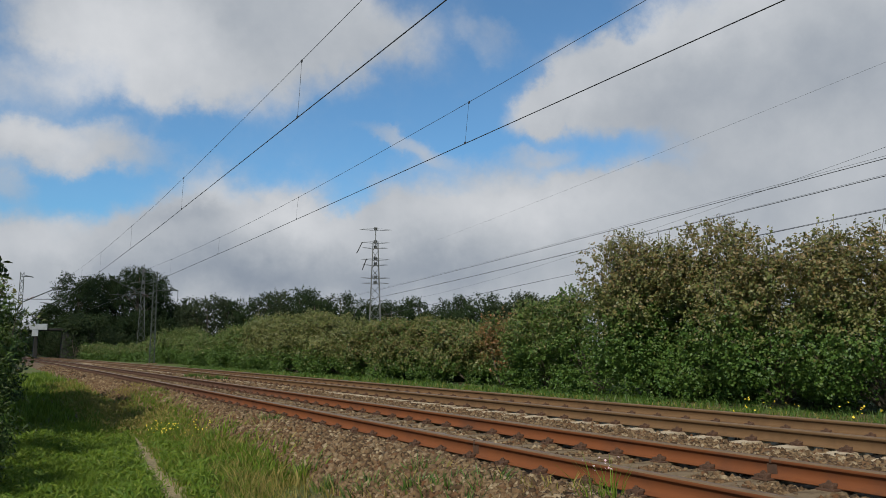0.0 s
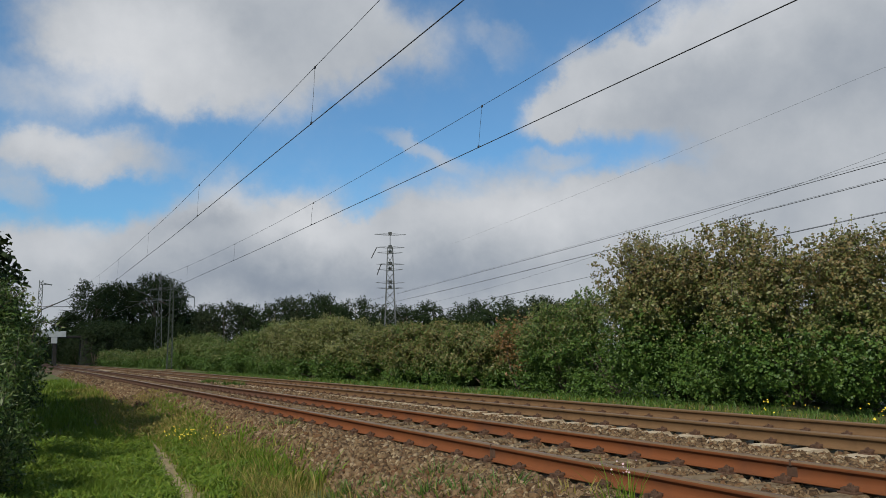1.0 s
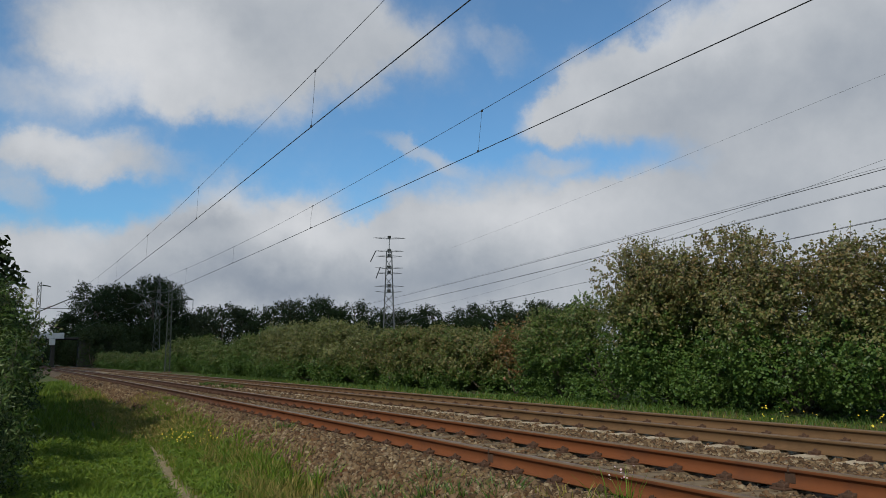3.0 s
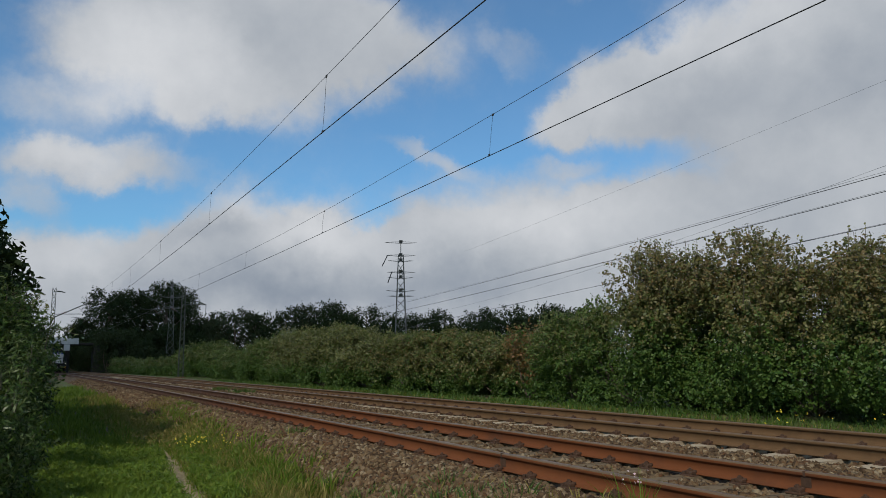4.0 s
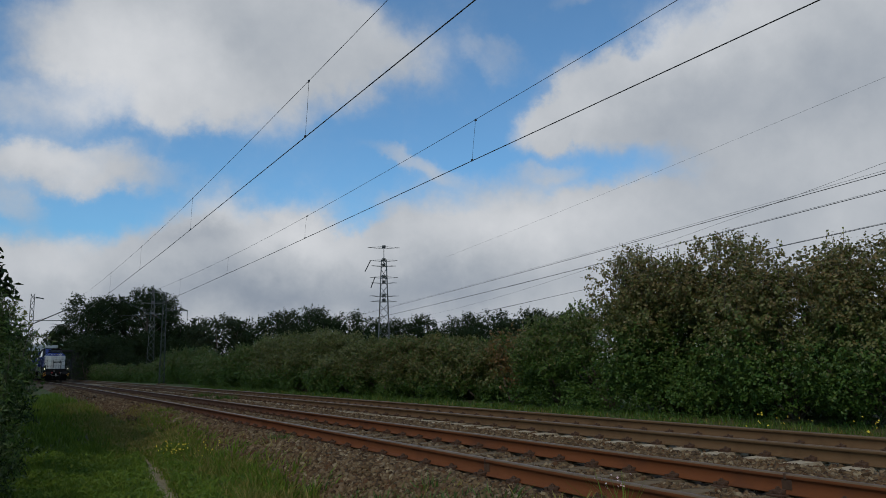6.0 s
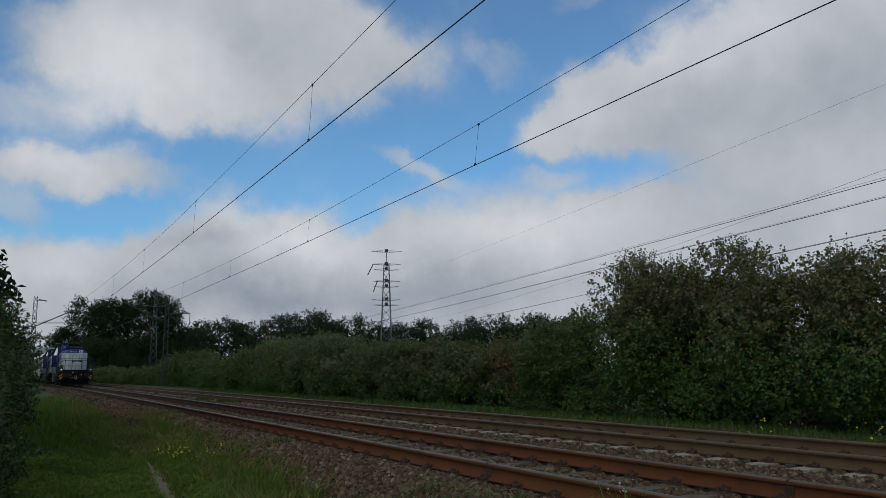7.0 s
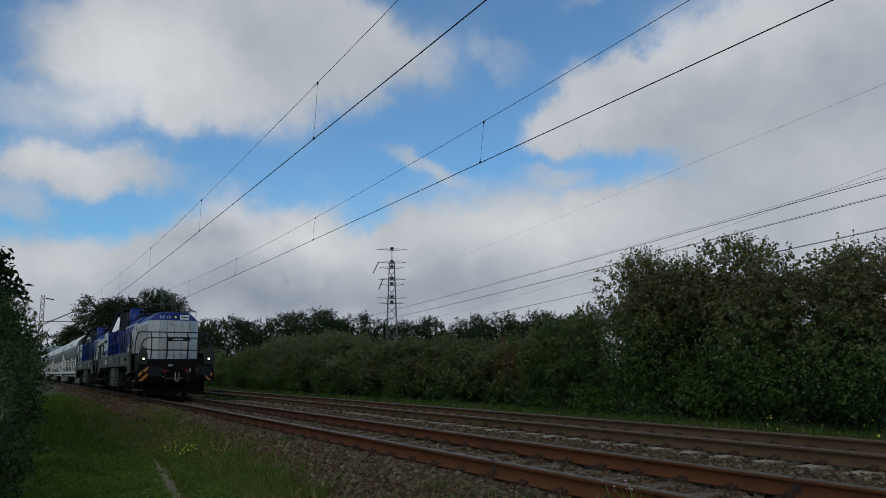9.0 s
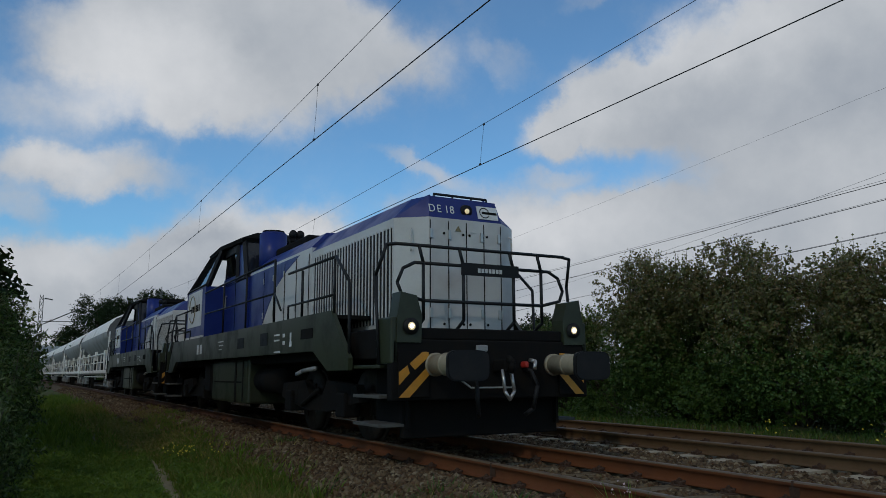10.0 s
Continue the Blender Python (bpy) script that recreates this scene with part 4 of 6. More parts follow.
def mast(x, y, side, arm_to, label, outer):
    """Lattice mast with a cantilever towards the track."""
    thing = tagged(new("catenary_mast"), label, "catenary mast", "masts of the overhead line")
    thing.location = (x, y, float(lie(x, y)))
    h = 8.75
    bm = lattice(bmesh.new(), 0, 0, 0.12, h, 0.44, 0.28, 16, 0.021)
    part("mast_frame", bm, MAST_GREEN, thing)
    part("foundation", box(bmesh.new(), -0.4, 0.4, -0.4, 0.4, -0.4, 0.15, 0.03), CONCRETE, thing)
    d = arm_to - x
    bm = bmesh.new()
    bar(bm, (0.2 * side, 0, 6.1), (d, 0, 7.95), 0.045, 6)
    bar(bm, (0.2 * side, 0, 6.35), (d * 0.95, 0, 6.45), 0.03, 6)
    bar(bm, (d * 0.55, 0, 6.95), (d * 0.75, 0, 6.1), 0.02, 5)
    bar(bm, (d * 0.4, 0, 6.1), (d * 1.02, 0, 5.98), 0.018, 5)
    part("cantilever", bm, MAST_GREEN, thing)
    bm = bmesh.new()
    for k in range(6):
        f = 0.10 + 0.025 * k
        c = Vector((0.2 * side, 0, 6.2)).lerp(Vector((d, 0, 7.75)), f)
        bar(bm, c, c + Vector((0.03 * side, 0, 0.015)), 0.085, 8)
    part("insulator", bm, PORCELAIN, thing)
    bm = bmesh.new()
    if outer:
        bar(bm, (0, 0, 7.75), (2.1, 0, 7.0), 0.045, 5)
        bar(bm, (0, 0, 6.95), (2.1, 0, 7.0), 0.045, 5)
        bar(bm, (2.1, 0, 7.05), (2.1, 0, 5.9), 0.03, 5)
        bar(bm, (1.0, 0, 7.4), (1.0, 0, 6.95), 0.03, 5)
        bar(bm, (0.9, 0, 6.75), (0.9, 0, 5.95), 0.02, 5)
        bar(bm, (-1.0, 0, 7.85), (0.3, 0, 7.85), 0.03, 5)
    else:
        bar(bm, (0, 0, 8.4), (0.75, 0, 8.4), 0.03, 5)
        bar(bm, (0.25, 0, 8.47), (0.9, 0, 8.35), 0.05, 5)
    part("feeder_arm", bm, MAST_GREEN, thing)
    return thing


mast(1.25, SUPPORT_Y, 1, 5.1, "green-painted steel lattice mast with a cantilever arm", False)
mast(12.3, SUPPORT_Y - 2.0, -1, 8.3, "green-painted steel lattice mast with arms on both sides", True)


def cabinet(x, y, z, w, label):
    thing = tagged(new("track_box"), label, "track equipment")
    thing.location = (x, y, z)
    part("housing", box(bmesh.new(), -w, w, -0.2, 0.2, 0, 0.20, 0.04), CONCRETE, thing)
    part("cover", box(bmesh.new(), -w * 0.8, w * 0.8, -0.16, 0.16, 0.20, 0.26, 0.03), CLIP, thing)
    return thing


cabinet(6.9, 44.7, -0.25, 0.15, "small pale box between the tracks")
cabinet(3.45, 52.0, -0.44, 0.22, "small pale concrete box beside the track")


def pylon(x, y, tall, base, top, arms, spin, label):
    thing = tagged(new("power_pylon"), label, "power pylon")
    thing.location, thing.rotation_euler = (x, y, float(lie(x, y))), (0, 0, radians(spin))
    bm = lattice(bmesh.new(), 0, 0, 0, tall * 0.90, base, top, 13, 0.055 if tall > 24 else 0.04)
    bar(bm, (0, 0, tall * 0.88), (0, 0, tall), 0.08, 5)
    part("tower", bm, STEEL, thing)
    for h, reach in arms:
        reach *= 0.88
        bm = bmesh.new()
        for s in (-1, 1):
            for dy in (-0.5, 0.5):
                bar(bm, (0, dy, h), (s * reach, 0.0, h + 0.18), 0.030, 4)
            bar(bm, (0, 0, h + 0.45), (s * reach, 0, h + 0.18), 0.022, 4)
        part("cross_arm", bm, STEEL, thing)
        bm = bmesh.new()
        for q in range(5):
            bar(bm, (-0.35 - 0.0 * q, 0, h + 0.1 + 0.12 * q), (0.35, 0, h + 0.1 + 0.12 * q), 0.09, 4)
        part("arm_joint", bm, STEEL, thing)
    return thing


PX, PY = 65.5, 141.5
pylon(PX, PY, 26.2, 2.7, 1.0, ((23.3, 3.4), (22.2, 3.0), (19.8, 3.3), (18.7, 3.0), (16.0, 3.4), (14.9, 3.1), (26.0, 3.8)), -20, "grey steel lattice power pylon behind the hedge")
pylon(26.9, 182.0, 20.8, 1.7, 0.5, ((19.0, 2.6), (16.5, 3.0), (14.0, 2.8)), -8, "distant grey steel lattice power pylon among trees")
bm = bmesh.new()
for s, h in ((-1, 22.9), (-1, 19.6)):
    a = Vector((PX - 3.0 + (1.0 if h < 20 else 0), PY, h))
    bar(bm, a, a + Vector((-1.2 + (0.3 if h < 20 else 0), 0, -2.3)), 0.10, 5)
ins = part("insulator_string", bm, WIRE, None, "hanging insulator strings of the pylon")
ins.parent = bpy.data.objects["power_pylon"]
ins.matrix_parent_inverse = (Matrix.Translation((PX, PY, float(lie(PX, PY)))) @ pose(0, 0, 0, 0, 0, -20)).inverted()

# transmission line that passes over the hedge: straight line at 11 degrees to the track
LINE_HEAD = radians(11.1)
along, across = Vector((math.sin(LINE_HEAD), math.cos(LINE_HEAD), 0)), Vector((math.cos(LINE_HEAD), -math.sin(LINE_HEAD), 0))
line = tagged(new("power_line"), "dark parallel high-voltage wires above the hedge", "power line")
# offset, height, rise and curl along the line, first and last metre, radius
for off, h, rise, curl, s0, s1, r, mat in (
        (36, 11.04, 0.0065, 3.7e-5, 14, 200, 0.022, WIRE), (36.5, 11.35, 0.0055, 4.5e-5, 14, 200, 0.010, WIRE_PALE), (36, 10.32, -0.002, 6.1e-5, 14, 170, 0.021, WIRE),
        (36.5, 10.55, -0.003, 6.5e-5, 14, 170, 0.010, WIRE_PALE), (36, 8.60, -0.0026, -2.3e-5, 14, 150, 0.019, WIRE), (36.5, 8.80, -0.004, -2.3e-5, 14, 150, 0.012, WIRE),
        (36, 14.15, -0.0858, 3.9e-4, 14, 130, 0.010, WIRE_PALE), (30, 13.9, 0.0, 1.1e-4, 8, 90, 0.006, WIRE_PALE)):
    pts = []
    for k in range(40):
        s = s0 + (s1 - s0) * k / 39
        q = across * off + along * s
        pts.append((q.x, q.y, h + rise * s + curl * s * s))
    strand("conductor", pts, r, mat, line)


def bridge():
    """Pale road bridge across the line, beyond the bend."""
    thing = tagged(new("road_bridge"), "pale concrete bridge over the railway, seen far off", "bridge")
    y = 158.0
    thing.location = (3.0, y, -0.5)
    part("deck", box(bmesh.new(), -14, 9.0, -3, 3, 5.35, 5.7, 0.05), DARK_WALL, thing)
    part("parapet", box(bmesh.new(), -14, 4.0, -3.2, -2.9, 5.45, 6.5, 0.03), PALE_WALL, thing)
    part("abutment", box(bmesh.new(), -14, -3.0, -2.7, 2.7, -0.2, 5.35, 0.05), DARK_WALL, thing, "abutment wall, near-black for the darkness under the deck")
    part("abutment", box(bmesh.new(), 6.6, 12, -2.7, 2.7, -0.2, 5.35, 0.05), DARK_WALL, thing, "abutment wall, near-black for the darkness under the deck")
    for x in (2.35,):
        part("pier", box(bmesh.new(), x - 0.3, x + 0.3, -2.6, 2.6, -0.2, 5.4, 0.05), DARK_WALL, thing)
    part("sign_panel", box(bmesh.new(), 1.6, 2.6, -3.35, -3.22, 4.3, 5.4, 0.02), PALE_WALL, thing)
    return thing


bridge()


# ---- the cloud that drifts before the sun ----
CLOUD_BASE = 600.0
CLOUD_AT = Vector((8.0, 25.0, 0.0)) + SUN_DIR * (CLOUD_BASE / SUN_DIR.z)     # stands between the sun and this spot
DRIFT = Vector((0.35, -0.94, 0.0))
VEIL, FULL = 300.0, 420.0      # length of its thin edge, half its length


def mat_cloud():
    """White vapour, thin at the leading edge."""
    mat = bpy.data.materials.new("cloud_vapour")
    mat.use_nodes = True
    n = Nodes(mat.node_tree)
    p = n.add("ShaderNodeTexCoord").outputs["Object"]
    x, y, z = n.add("ShaderNodeSeparateXYZ", {0: p}).outputs
    wisps = n.math("MULTIPLY", n.math("SUBTRACT", n.noise(p, 0.008, 4.0, 0.5), 0.5), 60.0)
    thick = n.smooth(n.math("ADD", x, wisps), FULL - VEIL, FULL, 0.90, 0.0)
    body = n.add("ShaderNodeBsdfDiffuse", {"Color": (0.8, 0.8, 0.82, 1)}).outputs[0]
    clear = n.add("ShaderNodeBsdfTransparent").outputs[0]
    mix = n.add("ShaderNodeMixShader", {0: thick, 1: clear, 2: body}).outputs[0]
    n.add("ShaderNodeOutputMaterial", {"Surface": mix})
    return mat


def cloud_height(X, Y):
    z = np.zeros_like(X)
    for k, (a, b, h) in enumerate(((0.011, 0.013, 14.0), (0.027, 0.021, 7.0), (0.05, 0.061, 3.5))):
        z += h * np.sin(X * a + 1.3 * k + 2.0 * np.sin(Y * b * 0.7)) * np.cos(Y * b + 0.7 * k)
    return z


cloud = sheet("cloud", np.linspace(-FULL, FULL, 60), np.linspace(-380, 380, 50), cloud_height, mat_cloud())
tagged(cloud, "white cloud drifting in front of the sun", "cloud", kind="stuff")


# ---- the train ----
BLUE = mat_stained("loco_blue_paint", (0.011, 0.027, 0.175), (0.014, 0.024, 0.10), 0.4, 1.5, 0.42, 0.0, 0.3, 0.05, 40)
SILVER = mat_stained("loco_silver_paint", (0.62, 0.60, 0.565), (0.42, 0.39, 0.35), 0.5, 1.2, 0.42, 0.0, 0.4, 0.05, 40)
FRAME = mat_stained("loco_frame_paint", (0.037, 0.044, 0.023), (0.021, 0.022, 0.013), 0.7, 1.5, 0.40, 0.0, 0.35, 0.1, 40)
UNDER = mat_stained("underframe_black", (0.010, 0.0095, 0.009), (0.022, 0.017, 0.013), 0.6, 3.0, 0.9, 0.0, 0.1, 0.2, 50)
BLACK = mat_stained("black_rubber", (0.013, 0.013, 0.0135), (0.034, 0.033, 0.031), 0.5, 4.0, 0.6, 0.0, 0.2)
HANDRAIL = mat_stained("handrail_dark", (0.012, 0.013, 0.014), (0.025, 0.025, 0.025), 0.5, 4.0, 0.5, 0.0, 0.25)
WHITE = mat_stained("white_plate", (0.72, 0.72, 0.70), (0.55, 0.53, 0.48), 0.5, 3.0, 0.5)
HAZARD = mat_stained("hazard_orange", (0.62, 0.27, 0.025), (0.40, 0.18, 0.03), 0.5, 6.0, 0.5)
BEIGE = mat_stained("buffer_casing_beige", (0.34, 0.29, 0.20), (0.20, 0.165, 0.115), 0.5, 6.0, 0.6)
BARE = mat_stained("bright_steel", (0.50, 0.49, 0.47), (0.30, 0.27, 0.24), 0.5, 6.0, 0.35, 0.7)
RED = mat_stained("red_hose_fitting", (0.45, 0.03, 0.02), (0.25, 0.03, 0.02), 0.5, 8.0, 0.5)
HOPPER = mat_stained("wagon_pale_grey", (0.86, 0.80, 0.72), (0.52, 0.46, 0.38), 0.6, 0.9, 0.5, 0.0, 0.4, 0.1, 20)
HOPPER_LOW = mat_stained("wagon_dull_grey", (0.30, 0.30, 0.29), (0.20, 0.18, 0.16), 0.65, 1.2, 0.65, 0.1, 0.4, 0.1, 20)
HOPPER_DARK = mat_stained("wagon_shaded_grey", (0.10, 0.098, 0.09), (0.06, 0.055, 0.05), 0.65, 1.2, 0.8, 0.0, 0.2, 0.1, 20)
WHEEL = mat_stained("wheel_steel", (0.055, 0.045, 0.038), (0.03, 0.025, 0.02), 0.6, 6.0, 0.7, 0.3, 0.3, 0.2, 40)
GOLD = mat_stained("logo_ochre", (0.25, 0.19, 0.09), (0.15, 0.12, 0.08), 0.3, 6.0, 0.5)


def mat_glow(name, col, power):
    mat, n, s, p = material(name, 0.2)
    s.inputs["Base Color"].default_value = (*col, 1)
    s.inputs["Emission Color"].default_value = (*col, 1)
    s.inputs["Emission Strength"].default_value = power
    return mat


def mat_glass():
    mat, n, s, p = material("cab_glass", 0.03, 0.0, 0.5)
    s.inputs["Base Color"].default_value = (0.75, 0.82, 0.84, 1)
    s.inputs["Transmission Weight"].default_value = 1.0
    s.inputs["IOR"].default_value = 1.05
    return mat


# opaque near-black panes stand in for the unlit cab interior
DARK_PANE = mat_stained("dark_pane", (0.012, 0.014, 0.016), (0.03, 0.03, 0.03), 0.3, 3.0, 0.08)
LAMP_GLOW, GLASS = mat_glow("headlamp_glow", (1.0, 0.86, 0.60), 9.0), mat_glass()
LAMP_DIM = mat_glow("top_lamp_glow", (0.9, 0.72, 0.42), 0.45)


def loft(bm, rings, mats=None):
    """Closed rings of equal length joined one to the next, with caps."""
    vs = [[bm.verts.new(c) for c in ring] for ring in rings]
    k = len(rings[0])
    for i, (a, b) in enumerate(zip(vs, vs[1:])):
        for j in range(k):
            f = bm.faces.new((a[j], a[(j + 1) % k], b[(j + 1) % k], b[j]))
            f.material_index = mats[i] if mats else 0
    for ring, m in ((vs[0], 0), (vs[-1], mats[-1] if mats else 0)):
        bm.faces.new(ring).material_index = m
    bmesh.ops.recalc_face_normals(bm, faces=bm.faces)
    return bm


def lettering(text, size, mat, parent, m):
    cu = bpy.data.curves.new("lettering", "FONT")
    cu.body, cu.size, cu.extrude, cu.align_x = text, size, 0.003, "CENTER"
    cu.materials.append(mat)
    tmp = bpy.data.objects.new("tmp", cu)
    me = bpy.data.meshes.new_from_object(tmp)
    bpy.data.objects.remove(tmp)
    ob = new("lettering", me)
    ob.parent, ob.matrix_basis = parent, m
    return ob


def wheelset(parent, y, r=0.5):
    bm = bmesh.new()
    for s in (-1, 1):
        bar(bm, (s * 0.68, 0, 0), (s * 0.80, 0, 0), r, 28)
        bar(bm, (s * 0.65, 0, 0), (s * 0.69, 0, 0), r + 0.03, 28)
        bar(bm, (s * 0.795, 0, 0), (s * 0.83, 0, 0), r * 0.35, 12)
        for k in range(4):
            a = k * math.pi / 2
            bar(bm, (s * 0.815, 0.30 * math.cos(a), 0.30 * math.sin(a)), (s * 0.83, 0.30 * math.cos(a), 0.30 * math.sin(a)), 0.05, 6)
    bar(bm, (-0.95, 0, 0), (0.95, 0, 0), 0.08, 10)
    ob = part("wheelset", bm, WHEEL, parent, "steel wheels on one axle")
    ob.location = (0, y, r)
    return ob


def bogie(parent, y, wheelbase, r, mat, outer=1.12):
    for s in (-1, 1):
        bm = bmesh.new()
        h = wheelbase / 2
        side = [(y - h - 0.55, r + 0.05), (y - h - 0.45, r + 0.28), (y - 0.5, r + 0.34), (y - 0.3, r + 0.12), (y + 0.3, r + 0.12), (y + 0.5, r + 0.34), (y + h + 0.45, r + 0.28),
                (y + h + 0.55, r + 0.05), (y + 0.55, r - 0.12), (y - 0.55, r - 0.12)]
        prism(bm, side, "x", s * outer - 0.06, s * outer + 0.06)
        for q in (-1, 1):
            box(bm, s * outer - 0.13, s * outer + 0.13, y + q * h - 0.17, y + q * h + 0.17, r - 0.17, r + 0.17, 0.03)
            for e in (-0.3, 0.3):
                bar(bm, (s * outer, y + q * h + e, r - 0.05), (s * outer, y + q * h + e, r + 0.25), 0.07, 8)
        bar(bm, (s * (outer + 0.1), y - 0.25, r + 0.2), (s * (outer + 0.1), y + 0.5, r - 0.05), 0.035, 8)
        part("bogie_frame", bm, mat, parent)


def loco():
    """Diesel locomotive; y runs back from the headlamps, z up from the rail."""
    thing = tagged(new("locomotive"), "blue and silver diesel locomotive hauling a freight train, headlamps lit", "locomotive", "locomotives of the train")
    # main frame, end platforms, side sills
    bm = bmesh.new()
    box(bm, -1.30, 1.30, 0.35, 15.65, 1.12, 1.50, 0.02)
    part("main_frame", bm, UNDER, thing)
    part("walkway", box(bmesh.new(), -1.46, 1.46, 1.75, 14.3, 1.68, 1.74, 0.01), UNDER, thing)
    sill = [(1.15, 0.98), (1.15, 1.14), (1.82, 1.80), (14.2, 1.80), (14.85, 1.14), (14.85, 0.98), (14.25, 0.98), (13.75, 1.26), (2.55, 1.26), (1.95, 0.98)]
    for s in (-1, 1):
        bm = prism(bmesh.new(), sill, "x", s * 1.46, s * 1.52)
        ob = part("side_sill", bm, FRAME, thing, "olive-grey side sill")
        for y0, y1, z0, z1 in ((4.9, 5.35, 1.42, 1.64), (6.5, 7.0, 1.42, 1.62)):
            part("vent", box(bmesh.new(), s * 1.522 - 0.004, s * 1.522 + 0.004, y0, y1, z0, z1), BLACK, ob)
        for y0, y1, z0, z1 in ((2.55, 3.1, 1.45, 1.60), (3.55, 3.66, 1.36, 1.44), (3.57, 3.64, 1.44, 1.58), (3.9, 4.02, 1.52, 1.58), (3.9, 4.02, 1.40, 1.46), (4.2, 4.5, 1.56, 1.585), (4.2, 4.5, 1.47, 1.495),
                               (8.2, 8.7, 1.60, 1.625), (8.2, 8.6, 1.52, 1.545), (8.3, 8.6, 1.44, 1.465), (10.4, 10.6, 1.40, 1.62), (10.75, 10.95, 1.40, 1.62), (4.15, 4.5, 1.28, 1.305)):
            dark = y0 == 2.55
            part("marking", box(bmesh.new(), s * 1.522 - 0.003, s * 1.522 + 0.003, y0, y1, z0, z1), UNDER if dark else WHITE, ob)
    # ends
    for end, d in ((0.0, 1), (16.0, -1)):
        head = new("headstock")
        bm = bmesh.new()
        box(bm, -1.44, 1.44, min(end, end + d * 0.14), max(end, end + d * 0.14), 0.62, 1.34, 0.02)
        box(bm, -1.05, 1.05, min(end + d * 0.02, end + d * 0.7), max(end + d * 0.02, end + d * 0.7), 1.34, 1.48, 0.02)
        me_ob = part("headstock_plate", bm, UNDER, thing)
        bpy.data.objects.remove(head)
        for s in (-1, 1):
            pod = [(s * 1.38, 1.30), (s * 1.38, 1.60), (s * 1.33, 1.90), (s * 1.12, 1.86), (s * 1.05, 1.62), (s * 1.06, 1.30)]
            ob = part("lamp_pod", prism(bmesh.new(), pod, "y", min(end - d * 0.02, end + d * 0.22), max(end - d * 0.02, end + d * 0.22)), FRAME, thing)
            bm = bmesh.new()
            bar(bm, (s * 1.206, end - d * 0.055, 1.49), (s * 1.206, end, 1.49), 0.10, 20)
            part("lamp_ring", bm, BLACK, ob)
            bm = bmesh.new()
            bar(bm, (s * 1.206, end - d * 0.066, 1.49), (s * 1.206, end - d * 0.052, 1.49), 0.026, 16)
            part("headlamp", bm, LAMP_GLOW if d == 1 else BARE, ob, "lit round headlamp")
            bm = bmesh.new()
            bar(bm, (s * 1.206, end - d * 0.060, 1.49), (s * 1.206, end - d * 0.050, 1.49), 0.048, 20)
            part("reflector", bm, LAMP_DIM if d == 1 else BARE, ob, "warm glowing reflector")
            part("pod_side", box(bmesh.new(), s * 1.40 - 0.05, s * 1.40 + 0.05, min(end, end + d * 0.42), max(end, end + d * 0.42), 1.05, 1.60, 0.02), FRAME, thing)
            # hazard stripes
            p0 = part("hazard_plate", box(bmesh.new(), min(s * 1.36, s * 0.96), max(s * 1.36, s * 0.96), min(end - d * 0.03, end), max(end - d * 0.03, end), 0.66, 1.19, 0.005), UNDER, thing)
            for poly in ([(1.36, 0.66), (1.22, 0.66), (0.96, 0.92), (0.96, 1.04)], [(1.36, 0.80), (1.36, 0.95), (1.25, 1.03), (1.22, 0.94)], [(1.22, 1.05), (1.15, 0.98), (0.97, 1.13), (0.97, 1.19), (1.05, 1.19)]):
                bm = prism(bmesh.new(), [(s * a, b) for a, b in poly], "y", end - d * 0.034, end - d * 0.030)
                part("stripe", bm, HAZARD, p0, "orange hazard stripe")
            # buffer
            bm = bmesh.new()
            bar(bm, (s * 0.875, end - d * 0.02, 1.04), (s * 0.875, end - d * 0.78, 1.04), 0.125, 24)
            bar(bm, (s * 0.875, end - d * 0.30, 1.04), (s * 0.875, end - d * 0.34, 1.04), 0.135, 24)
            bar(bm, (s * 0.875, end - d * 0.0, 1.04), (s * 0.875, end - d * 0.05, 1.04), 0.14, 24)
            b0 = part("buffer", bm, BEIGE, thing, "beige buffer casing")
            bm = bmesh.new()
            for inset, y0, y1 in ((0.10, 0.70, 0.74), (0.04, 0.74, 0.76), (0.012, 0.76, 0.772), (0.0, 0.772, 0.81), (0.014, 0.81, 0.822)):
                oval = []
                for q in range(40):
                    c, w = math.cos(q * math.tau / 40), math.sin(q * math.tau / 40)
                    oval.append((s * 0.875 + (0.27 - inset) * math.copysign(abs(c) ** 0.42, c), 1.02 + (0.172 - inset) * math.copysign(abs(w) ** 0.42, w)))
                prism(bm, oval, "y", min(end - d * y0, end - d * y1), max(end - d * y0, end - d * y1))
            part("buffer_head", bm, BLACK, b0, "worn black buffer head")
            # steps
            for i, z in enumerate((1.02, 0.66, 0.32)):
                y0, y1 = sorted((end + d * 0.30, end + d * 1.12))
                part("step", box(bmesh.new(), min(s * 1.46, s * 1.12), max(s * 1.46, s * 1.12), y0, y1, z - 0.02, z + 0.02, 0.006), HOPPER_DARK if i else FRAME, thing)
            y0, y1 = sorted((end + d * 0.22, end + d * 1.15))
            part("step_back", box(bmesh.new(), s * 1.10 - 0.02, s * 1.10 + 0.02, y0, y1, 0.28, 1.5, 0.005), UNDER, thing)
            for z in (0.84, 1.20):
                part("step_label", box(bmesh.new(), s * 1.122 - 0.004, s * 1.122 + 0.004, min(end + d * 0.62, end + d * 0.67), max(end + d * 0.62, end + d * 0.67), z, z + 0.09), WHITE, thing)
            # corner rails of the steps
            bm = pipe(bmesh.new(), [(s * 1.47, end + d * 0.30, 1.05), (s * 1.47, end + d * 0.42, 2.13), (s * 1.40, end + d * 0.25, 2.50), (s * 1.26, end + d * 0.25, 2.52)], 0.022)
            part("step_rail", bm, HANDRAIL, thing)
